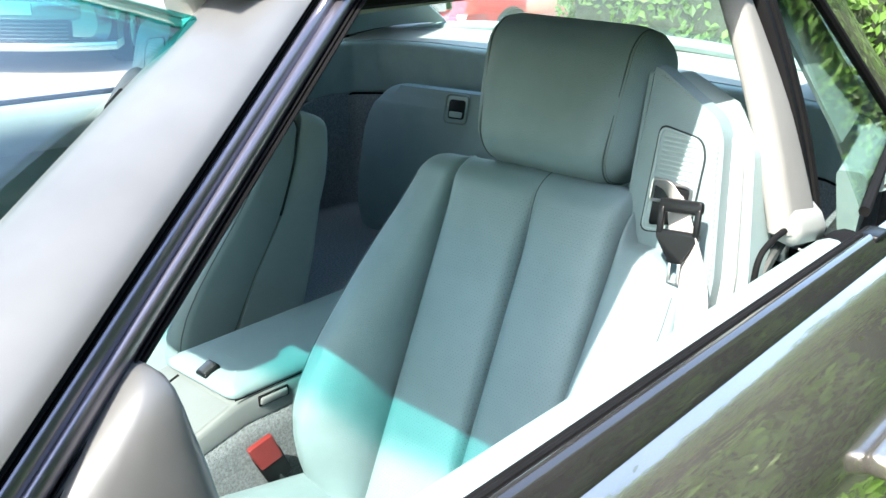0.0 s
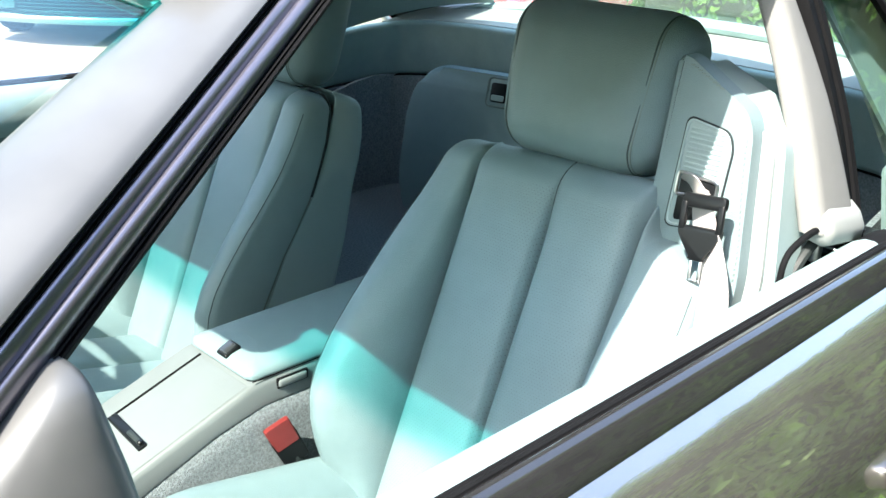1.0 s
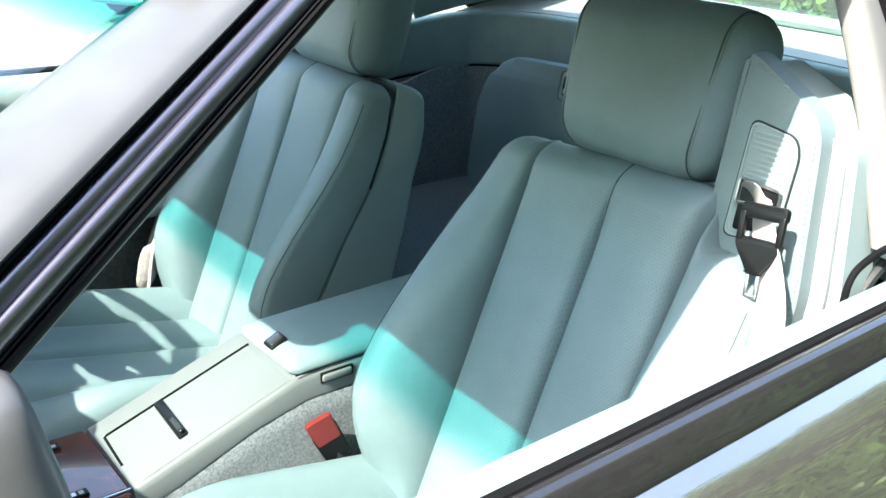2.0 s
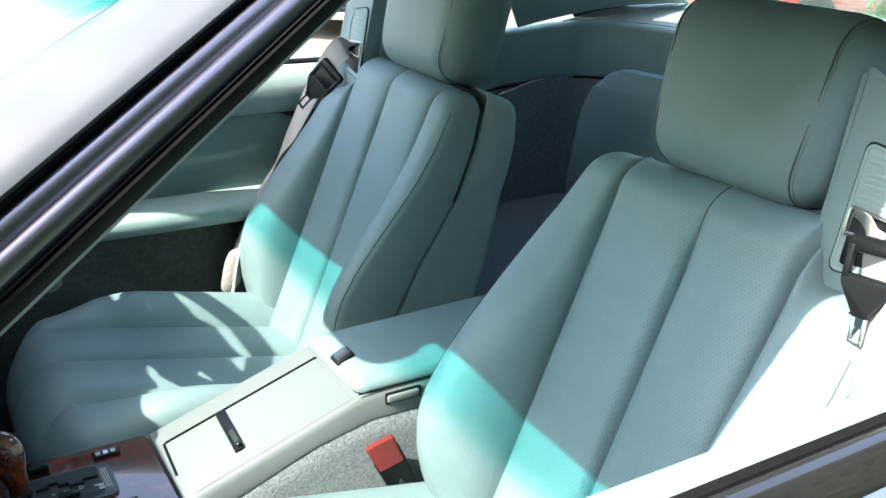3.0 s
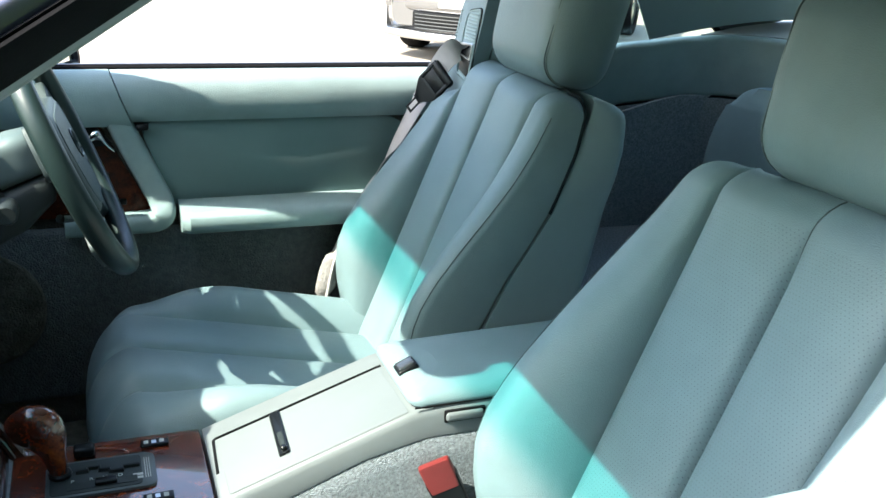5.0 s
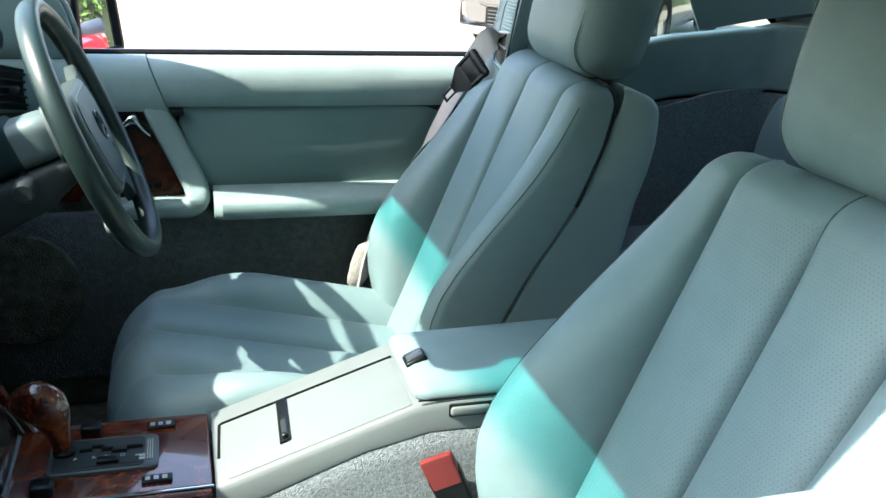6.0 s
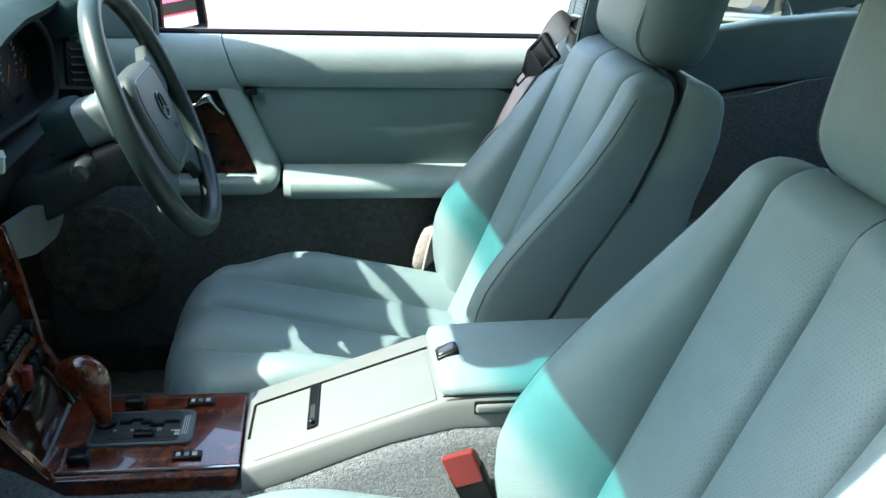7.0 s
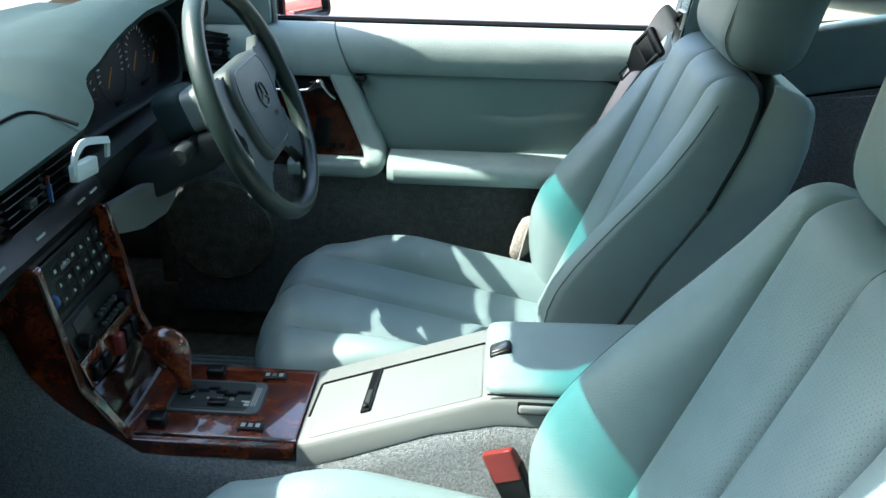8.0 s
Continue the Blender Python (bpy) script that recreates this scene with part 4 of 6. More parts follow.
# ---- the doors ----
def car_door(s, label):
    m = lambda x, y, z: Vector((x, s * y, z))
    x0, x1 = -0.498, 0.818
    door = part("car_door", side_skin(s, x0, x1, 24, nose_fall), paint_dark, car, label)
    run = [m(x, 0.757, 0.941 - 0.3 * max(0, -0.5 - x)) for x in np.linspace(x0, x1, 12)]
    part("outer_sweep", sweep([p + Vector((0, s * 0.003, 0.002)) for p in run], disc_profile(0.0032, 8)), rubber, door, "black rubber window sweep")
    bead = [(0.005, -0.010), (0.0055, 0.001), (0.008, 0.0042), (0.012, 0.0055), (0.017, 0.0048), (0.0215, 0.0015), (0.0245, -0.004), (0.0285, -0.011), (0.0340, -0.0195), (0.0345, -0.024)]
    part("window_moulding", sweep(run, [(-s * a, b) for a, b in bead]), trim_gloss, door, "glossy black moulding along the window's lower edge", 70)
    part("inner_sweep", sweep([p + Vector((0, -s * 0.003, 0.0)) for p in run], disc_profile(0.0032, 8)), rubber, door)
    # upper padding
    prof = [(0.749, 0.900), (0.749, 0.936), (0.742, 0.9395), (0.730, 0.9395), (0.716, 0.933), (0.704, 0.918), (0.698, 0.898), (0.698, 0.876), (0.703, 0.858), (0.712, 0.847), (0.735, 0.845)]
    a = -0.072
    pad_end = 0.735 if s < 0 else 0.785
    part("upper_pad", loft([[m(x - 0.35 * (z - 0.94) * (1 if i == 0 else 0), y, z) for y, z in prof] for i, x in enumerate((a, 0.1, 0.3, 0.5, 0.65, pad_end))]), vinyl, door, "padded grey-green upper door panel")
    part("pad_end_cap", loft([[m(x, y - 0.002, z - 0.003) for y, z in prof] for x in (pad_end + 0.002, 0.76, 0.805)]), rubber, door, "black rubber end of the door's upper edge")
    prof2 = [(y - 0.003, z + 0.001) for y, z in prof[:7]] + [(0.6955, 0.876), (0.698, 0.852), (0.704, 0.841), (0.735, 0.836)]
    part("front_pad", loft([[m(x - 0.35 * (z - 0.94) * (1 if i == 2 else 0), y, z) for y, z in prof2] for i, x in enumerate((-0.49, -0.3, a - 0.002))]), vinyl, door, "smooth front section of the door panel")
    # perforated middle panel, carpet
    mid = rounded([(-0.03, 0.846), (0.47, 0.845), (0.53, 0.80), (0.60, 0.70), (0.60, 0.672), (0.03, 0.672)], 0.03, 5)
    part("middle_panel", plate(mid, lambda p, q, d: m(p, 0.735 - d, q), 0.016, 0.004), vinyl_holes, door, "perforated grey-green door insert")
    part("panel_backing", rbox(tuple(m(0.16, 0.742, 0.62)), (1.28, 0.016, 0.6), 0.004), dark_carpet, door)
    part("lower_carpet", rbox(tuple(m(0.17, 0.722, 0.47)), (1.22, 0.03, 0.35), 0.01, 3), door_carpet, door, "grey carpet on the lower door")
    # armrest
    prof3 = rounded([(0.735, 0.690), (0.700, 0.692), (0.640, 0.686), (0.628, 0.668), (0.634, 0.645), (0.735, 0.632)], 0.014, 4)
    part("armrest", loft([[m(x, y + (0.012 if x < 0.05 else 0), z) for y, z in prof3] for x in (0.036, 0.05, 0.3, 0.5, 0.62)]), vinyl, door, "padded grey-green door armrest")
    # diagonal bracket, handle recess with wood
    c0, c1, c2 = Vector((-0.078, 0.880)), Vector((0.022, 0.655)), Vector((-0.17, 0.655))
    ka, kb = c1 + (c0 - c1).normalized() * 0.05, c1 + (c2 - c1).normalized() * 0.05
    bend = [(1 - t) ** 2 * ka + 2 * t * (1 - t) * c1 + t * t * kb for t in (0, 0.125, 0.25, 0.375, 0.5, 0.625, 0.75, 0.875, 1)]
    way = [c0.lerp(ka, t) for t in (0, 0.25, 0.5, 0.75)] + bend + [kb.lerp(c2, t) for t in (0.25, 0.5, 0.75, 1)]
    rings = []
    for i, p in enumerate(way):
        d = (way[min(i + 1, len(way) - 1)] - way[max(i - 1, 0)]).normalized()
        n = Vector((-d.y, d.x))
        w = 0.023 - 0.006 * sstep(4, 14, i)
        rise = 0.042 + 0.030 * sstep(2, 7, i)
        rings.append([m(p.x + n.x * a, 0.742 - b, p.y + n.y * a) for a, b in rounded([(-w, 0.0), (-w, rise), (w, rise - 0.004), (w, 0.0)], 0.014, 5)])
    part("grip_frame", loft(rings), vinyl, door, "smooth grey-green door grip frame", 60)
    wd = rounded([(-0.25, 0.845), (-0.10, 0.845), (-0.012, 0.675), (-0.03, 0.666), (-0.25, 0.666)], 0.012, 4)
    part("wood_insert", plate(wd, lambda p, q, d: m(p, 0.742 - d, q), 0.022, 0.003), dark_wood, door, "dark burl wood door insert")
    part("handle_recess", plate(rounded([(-0.2, 0.842), (-0.105, 0.842), (-0.072, 0.802), (-0.2, 0.802)], 0.012, 4), lambda p, q, d: m(p, 0.722 - d, q), 0.004, 0.001), black_plastic, door)
    pull = smooth_path([m(-0.20, 0.704, 0.812), m(-0.16, 0.702, 0.811), m(-0.132, 0.700, 0.813), m(-0.120, 0.699, 0.817), m(-0.108, 0.698, 0.826), m(-0.098, 0.698, 0.826), m(-0.091, 0.700, 0.815), m(-0.082, 0.704, 0.803), m(-0.073, 0.711, 0.794)], 4)
    rings = []
    for i, p in enumerate(pull):
        h = interp(p.x, [(-0.2, 0.004), (-0.125, 0.0045), (-0.108, 0.0095), (-0.097, 0.0095), (-0.088, 0.005), (-0.073, 0.003)])
        rings.append([p + Vector((0, -s * 0.006 * math.cos(q), h * math.sin(q))) for q in np.linspace(0, 2 * math.pi, 13)[:-1]])
    part("door_handle", loft(rings), chrome, door, "curved chrome inside door handle", 70)
    for i in range(4):
        part("window_switch", rbox(tuple(m(-0.115 + i * 0.017, 0.719, 0.692)), (0.012, 0.006, 0.012), 0.002), black_plastic, door)
    part("switch_block", plate(rounded([(-0.128, 0.690), (-0.092, 0.690), (-0.086, 0.752), (-0.112, 0.756)], 0.006, 3), lambda p, q, d: m(p, 0.720 - d, q), 0.007, 0.002), black_plastic, door, "black seat adjustment switch")
    part("lock_tab", rbox(tuple(m(-0.022, 0.71, 0.838)), (0.022, 0.02, 0.012), 0.004, 3), black_plastic, door, "black lock tab")
    part("grille", turned(tuple(m(-0.33, 0.70, 0.50)), 0.115, 0.010, "y", 0.004, 40), dark_carpet, door, "round speaker cover")
    part("moulding_clip", rbox(tuple(m(0.792, 0.770, 0.9415)), (0.05, 0.026, 0.010), 0.004, 3), black_plastic, door, "black end clip of the window moulding")
    # outside handle
    part("outside_handle", rbox(tuple(m(0.605, 0.893, 0.765)), (0.19, 0.036, 0.032), 0.012, 4), paint_dark, door, "grey pull handle on the outside of the door")
    part("lock_barrel", turned(tuple(m(0.725, 0.885, 0.765)), 0.013, 0.02, "y"), steel, door)
    rings = []
    for u, k in ((-0.1, 1), (0.1, 1), (0.3, 1), (0.5, 1), (0.68, 1), (0.8, 0.97), (0.88, 0.93), (0.94, 0.84), (0.975, 0.68), (0.995, 0.4), (1.0, 0.1)):
        z = 0.94 + 0.166 * u
        xb, xf = -0.226 - 0.022 * u, -0.49 + 0.220 * u
        c, w = 0.5 * (xb + xf), 0.5 * (xb - xf) * k
        c = xb - (xb - xf) * (0.5 + 0.1 * (1 - k))
        ring = []
        for i in range(20):
            a = 2 * math.pi * i / 20
            ca, sa = math.cos(a), math.sin(a)
            ring.append(m(c + w * math.copysign(abs(ca) ** 0.6, ca), 0.752 - 0.31 * (z - 0.94) + 0.024 * k * math.copysign(abs(sa) ** 0.8, sa) + 0.012, z))
        rings.append(ring)
    if s > 0:
        sail = rounded([(-0.50, 0.936), (-0.196, 0.936), (-0.193, 0.985), (-0.204, 1.03), (-0.235, 1.075), (-0.29, 1.10), (-0.50, 0.985)], 0.012, 4)
        part("sail_trim", plate(sail, lambda a, b, d: m(a, 0.732 - 0.31 * (b - 0.94) - d, b), 0.022, 0.005, 3), vinyl, door, "smooth grey-green inner trim of the window's front corner")
        part("sail_edge", tube([m(-0.192, 0.728, 0.940), m(-0.189, 0.714, 0.985), m(-0.200, 0.700, 1.03), m(-0.231, 0.686, 1.076)], 0.006, 8), pale_trim, door, "beige rubber edge of the corner trim")
    part("door_mirror_sail", loft(rings), paint_dusty, door, "rounded grey sail panel in the front corner of the window", 80)
    return door


car_door(-1, "grey painted passenger door with its window wound down")
car_door(1, "grey-green lined driver's door with a wood insert, closed")


def door_mirror(x, y, z, s, w, yaw=10, pitch=0):
    dm = thing("door_mirror", "dark door mirror with a rectangular glass", "mirror", group="door mirrors")
    rows = rounded([(-w, -0.055), (w, -0.062), (w - 0.01, 0.075), (-w + 0.012, 0.07)], 0.022, 5)
    tm = Matrix.Translation((x, y, z)) @ Matrix.Rotation(radians(-s * yaw), 4, "Z") @ Matrix.Rotation(radians(-pitch), 4, "Y")
    t = lambda v: tm @ Vector(v)
    rings = [[t((-dx, s * a * k, b * k)) for a, b in rows] for dx, k in ((0.0, 1.0), (0.03, 1.03), (0.07, 0.92), (0.1, 0.66), (0.108, 0.4))]
    part("mirror_housing", loft(rings), black_plastic, dm, "dark mirror housing")
    part("mirror_glass", loft([[t((0.002 + d, s * a * 0.84, b * 0.82)) for a, b in rows] for d in (0, 0.003)]), mirror_glass, dm, "mirror glass")
    part("mirror_rim", tube([t((0.003, s * a * 0.96, b * 0.95)) for a, b in rows], 0.012, 8, closed=True, up=(1, 0, 0)), black_plastic, dm, "black rim round the mirror glass")
    part("mirror_foot", tube([t((-0.05, -s * w * 0.7, -0.03)), t((-0.06, -s * (w + 0.08), -0.045))], 0.022, 10), black_plastic, dm)


door_mirror(-0.172, 0.885, 0.972, 1, 0.088, 23, 5)
door_mirror(-0.37, -0.86, 0.97, -1, 0.07)


# ---- centre console ----
part("seal_cable", tube(smooth_path([(0.566, -0.70, 0.895), (0.572, -0.70, 0.917), (0.575, -0.70, 0.936), (0.588, -0.70, 0.950), (0.623, -0.70, 0.959), (0.66, -0.698, 0.960)], 4), 0.0042, 8, up=(0, 1, 0)), rubber, car, "black rubber cable at the door pillar's foot")
console = thing("centre_console", "grey centre console with burl wood panel and padded armrest", "console")


def con_z(x):
    return interp(x, [(-0.02, 0.549), (0.0, 0.55), (0.25, 0.637), (0.30, 0.640), (0.65, 0.640)])


prof_rows = []
for x in np.linspace(0.002, 0.66, 34):
    z = con_z(x)
    b = interp(x, [(0, 0.515), (0.06, 0.535), (0.18, 0.582), (0.265, 0.602), (0.66, 0.60)])
    w = 0.090
    prof_rows.append([(x, y, zz) for y, zz in ((-0.098, b), (-0.098, b + 0.006), (-w - 0.0035, z - 0.010), (-w - 0.001, z - 0.003), (-w + 0.004, z), (0, z + 0.001), (w - 0.004, z), (w + 0.001, z - 0.003), (w + 0.0035, z - 0.010), (0.098, b + 0.006), (0.098, b))])
part("console_body", loft(prof_rows), console_grey, console, "pale grey moulded console body", 50)
rows = []
for x in np.linspace(-0.80, 0.74, 40):
    b = interp(x, [(-0.8, 0.77), (-0.42, 0.77), (-0.36, 0.715), (-0.3, 0.615), (-0.22, 0.53), (0, 0.52), (0.06, 0.537), (0.18, 0.584), (0.265, 0.604), (0.74, 0.60)])
    rows.append([(x, y, z) for y, z in ((-0.155, 0.2), (-0.125, 0.35), (-0.104, b - 0.03), (-0.0975, b - 0.004), (-0.09, b + 0.0), (0.09, b), (0.0975, b - 0.004), (0.104, b - 0.03), (0.125, 0.35), (0.155, 0.2))])
part("tunnel_carpet", loft(rows), carpet, console, "grey carpeted transmission tunnel", 60)
# tray lid with a dark gap and a black latch
lay = lambda a, b, d: Vector((a, b, con_z(a) + 0.0008 + d))
part("tray_gap", tube([lay(a, b, 0.0) for a, b in ((0.008, -0.033), (0.012, 0.044), (0.016, 0.0465), (0.245, 0.046))], 0.0021, 6), rubber, console, "dark gap round the tray lid")
part("tray_lid", plate(rounded([(0.0155, -0.0855), (0.243, -0.0855), (0.243, 0.0435), (0.0155, 0.0435)], 0.004, 3), lay, 0.0004, 0.0004), console_grey, console, "pale grey sliding tray lid")
latch = part("tray_latch", plate(rounded([(0.082, -0.058), (0.095, -0.058), (0.100, 0.044), (0.087, 0.044)], 0.003, 3), lay, 0.0045, 0.0012), black_plastic, console, "black tray latch")
part("latch_slide", plate(rounded([(0.0855, -0.053), (0.0925, -0.053), (0.094, -0.012), (0.087, -0.012)], 0.002, 3), lay, 0.0072, 0.001), dark_plastic, latch)
part("latch_knob", turned(tuple(lay(0.089, -0.050, 0.007)), 0.0045, 0.006, "z", 0.0015, 16), black_plastic, latch)
# armrest: a padded lid with rounded front corners and soft edges
def lid_top(x):
    return interp(x, [(0.245, 0.6505), (0.262, 0.656), (0.29, 0.6605), (0.33, 0.664), (0.38, 0.6665), (0.5, 0.668), (0.66, 0.667)])


lid_plan = rounded([(0.246, -0.0885), (0.66, -0.0885), (0.66, 0.0885), (0.246, 0.0885)], 0.026, 8)
rings = []
for inset, f in ((0.004, -0.04), (0.001, 0.0), (0.0, 0.12), (0.001, 0.35), (0.004, 0.6), (0.009, 0.8), (0.016, 0.93), (0.026, 1.0), (0.045, 1.06), (0.07, 1.09), (0.085, 1.10)):
    ring = []
    for x, y in lid_plan:
        xx = max(0.246 + min(inset, 0.06), min(0.66 - min(inset, 0.06), x))
        yy = max(-0.0885 + inset, min(0.0885 - inset, y)) if inset < 0.02 else y * (0.0885 - inset) / 0.0885
        ring.append((xx, yy, 0.641 + (lid_top(xx) - 0.641) * f))
    rings.append(ring)
part("armrest_lid", loft(rings), leather, console, "padded grey-green armrest lid", 60)
part("lid_gap", tube([(0.25, -0.0895, 0.6415), (0.66, -0.0895, 0.6415)], 0.0011, 6), rubber, console)
swm = Matrix.Rotation(radians(-24), 4, "Y")
sw = part("roof_switch", rbox((0.266, -0.003, 0.6555), (0.030, 0.027, 0.010), 0.003, 3, swm), black_plastic, console, "black rocker switch in the armrest")
part("switch_cap", rbox((0.2645, -0.003, 0.660), (0.024, 0.021, 0.006), 0.002, 3, swm), glossy_dark, sw)
part("lid_release", rbox((0.316, -0.0965, 0.627), (0.052, 0.009, 0.013), 0.004, 3), console_grey, console, "pale grey lid release bar")
part("release_recess", rbox((0.317, -0.0950, 0.627), (0.057, 0.0050, 0.0175), 0.002, 3), rubber, console)

# wood selector panel
WX0, WX1 = -0.238, -0.001
panel = part("wood_panel", plate(rounded([(WX0, -0.083), (WX1, -0.083), (WX1, 0.083), (WX0, 0.083)], 0.004, 3), lambda a, b, d: Vector((a, b, 0.540 + d)), 0.010, 0.003, 3), wood, console, "glossy burl walnut selector panel")
for s in (-1, 1):
    low = [(-0.42, 0.80), (-0.298, 0.80), (-0.284, 0.726), (-0.269, 0.63), (-0.245, 0.590), (-0.222, 0.5475), (0.0, 0.5475), (-0.006, 0.527), (-0.17, 0.524), (-0.225, 0.527), (-0.262, 0.552), (-0.293, 0.577), (-0.333, 0.653), (-0.362, 0.738)]
    part("wood_side", plate(rounded(low, 0.006, 3), lambda a, b, d: Vector((a, s * (0.083 + 0.016 * sstep(0.56, 0.66, b) + d), b)), 0.013, 0.003), wood, console, "glossy burl walnut side strip")
part("side_bead", tube([(-0.298, -0.1135, 0.795), (-0.284, -0.1135, 0.726), (-0.269, -0.1115, 0.63), (-0.246, -0.105, 0.590), (-0.224, -0.097, 0.550)], 0.0026, 8, up=(0, 1, 0)), lacquer, console, "rounded dark edge of the wood side strip")
# selector gate
gate = part("selector_gate", plate(rounded([(-0.195, -0.034), (-0.065, -0.034), (-0.065, 0.044), (-0.195, 0.044)], 0.012, 5), lambda a, b, d: Vector((a, b, 0.5502 + d)), 0.004, 0.0015), gate_grey, console, "grey selector gate with rounded corners")
part("gate_plate", plate(rounded([(-0.190, -0.029), (-0.082, -0.029), (-0.082, 0.039), (-0.190, 0.039)], 0.008, 4), lambda a, b, d: Vector((a, b, 0.5544 + d)), 0.0008, 0.0003), dark_plastic, gate)
slot = [(-0.16, 0.014), (-0.146, 0.014), (-0.146, 0.02), (-0.132, 0.02), (-0.132, 0.012), (-0.12, 0.012), (-0.12, 0.006), (-0.104, 0.006), (-0.104, 0.013), (-0.084, 0.013)]
part("gate_slot", tube([(a, b, 0.5556) for a, b in slot], 0.0034, 6), black_plastic, gate, "stepped black shift slot")
part("range_strip", plate([(-0.17, -0.023), (-0.088, -0.023), (-0.088, -0.009), (-0.17, -0.009)], lambda a, b, d: Vector((a, b, 0.5553 + d)), 0.0006, 0), dark_plastic, gate)
part("mode_switch", rbox((-0.125, -0.016, 0.5585), (0.026, 0.012, 0.006), 0.002, 3), black_plastic, gate)


def lettering(text, x, y, z, size, parent, material=None, turn=(0, 0, 0), spin=None):
    cu = bpy.data.curves.new("lettering", "FONT")
    cu.body, cu.size, cu.align_x, cu.align_y, cu.extrude = text, size, "CENTER", "CENTER", 0.0002
    tmp = bpy.data.objects.new("lettering", cu)
    me = bpy.data.meshes.new_from_object(tmp)
    bpy.data.objects.remove(tmp)
    bpy.data.curves.remove(cu)
    me.materials.clear()
    me.materials.append(material or white_print)
    ob = new("lettering", me)
    ob.matrix_world = Matrix.Translation((x, y, z)) @ (spin or Euler([radians(q) for q in turn]).to_matrix().to_4x4())
    ob.parent = parent
    return ob


for ch, x in (("P", -0.164), ("R", -0.142), ("N", -0.126), ("D", -0.108)):
    lettering(ch, x, -0.0035, 0.5554, 0.0085, gate, turn=(0, 0, 0))
for i, y in enumerate((-0.018, -0.011)):
    part("print_bar", plate([(-0.093, y), (-0.081, y), (-0.081, y + 0.005), (-0.093, y + 0.005)], lambda a, b, d: Vector((a, b, 0.5554 + d)), 0.0004, 0), white_print, gate)
for i in range(3):
    part("print_bar", plate([(-0.0785 + i * 0.0028, -0.018), (-0.0773 + i * 0.0028, -0.018), (-0.0773 + i * 0.0028, 0.028), (-0.0785 + i * 0.0028, 0.028)], lambda a, b, d: Vector((a, b, 0.5554 + d)), 0.0004, 0), white_print, gate)
# seat heater switches and knobs set in the wood
for x, y, w in ((-0.062, 0.066, 0.036), (-0.066, -0.06, 0.036)):
    part("heater_switch", rbox((x, y, 0.5515), (w, 0.016, 0.006), 0.002, 3), black_plastic, panel, "black seat heater switch")
    for i in range(3):
        part("print_bar", plate([(x - 0.014 + i * 0.010, y - 0.004), (x - 0.008 + i * 0.010, y - 0.004), (x - 0.008 + i * 0.010, y + 0.004), (x - 0.014 + i * 0.010, y + 0.004)], lambda a, b, d: Vector((a, b, 0.5546 + d)), 0.0003, 0), white_print if i != 1 else steel, panel)
part("rocker_switch", rbox((-0.196, -0.058, 0.556), (0.026, 0.024, 0.014), 0.004, 3), black_plastic, panel, "black rocker switch")
part("rocker_switch", rbox((-0.15, 0.066, 0.556), (0.026, 0.02, 0.014), 0.004, 3), black_plastic, panel, "black rocker switch")
# selector lever: a stout grip widening to a rounded head that leans forward
rings = []
for x, z, r, q in ((-0.178, 0.550, 0.0110, 1.0), (-0.179, 0.562, 0.0118, 1.0), (-0.181, 0.578, 0.0135, 1.05), (-0.184, 0.594, 0.0158, 1.15), (-0.189, 0.608, 0.0188, 1.38), (-0.197, 0.622, 0.0212, 1.66), (-0.202, 0.635, 0.0215, 1.72), (-0.205, 0.646, 0.0190, 1.70), (-0.206, 0.653, 0.0140, 1.60), (-0.206, 0.656, 0.006, 1.4)):
    rings.append([(x + 0.88 * r * q * math.cos(a), 0.014 + 0.86 * r * math.sin(a), z - 0.22 * max(0.0, -r * q * math.cos(a))) for a in np.linspace(0, 2 * math.pi, 25)[:-1]])
part("selector_lever", loft(rings), wood, console, "polished burl wood selector lever", 70)
part("lever_boot", turned((-0.178, 0.014, 0.558), 0.014, 0.008), black_plastic, console)
# ashtray cover rising to the stack
rows = []
for x, z, in ((-0.237, 0.551), (-0.242, 0.560), (-0.249, 0.577), (-0.262, 0.598), (-0.272, 0.607)):
    rows.append([(x + 0.010 * math.cos(y / 0.085 * 1.5) * sstep(0.545, 0.575, z) - 0.002, y, z) for y in np.linspace(-0.081, 0.081, 13)])
part("ashtray_lid", slab(rows, 0.004), lacquer, console, "glossy dark wood ashtray lid")
for s in (-1, 1):
    part("ashtray_edge", tube([(-0.236, s * 0.078, 0.5505), (-0.246, s * 0.078, 0.574), (-0.27, s * 0.078, 0.608)], 0.0048, 8, up=(0, 1, 0)), lacquer, console)
# Chrome tube paints the bright reflection along the wood panel's near edge.
part("edge_glint", tube([(-0.236, -0.0835, 0.5492), (0.0, -0.0835, 0.5492)], 0.0016, 6), chrome, console)

# ---- dashboard ----
dash = thing("dashboard", "dark grey-green padded dashboard with instruments, vents and radio stack", "dashboard")


def stack_x(z):
    return interp(z, [(0.6, -0.268), (0.70, -0.300), (0.80, -0.325), (0.92, -0.345)])


def face(a, b, d):
    """A place on the stack's face: across, up, proud."""
    return Vector((stack_x(b) + d, a, b))


part("stack_body", plate([(-0.092, 0.60), (0.112, 0.60), (0.122, 0.80), (-0.105, 0.80)], lambda a, b, d: Vector((stack_x(b) - 0.12 + d, a, b)), 0.12, 0.004), black_plastic, dash, "dark centre stack")
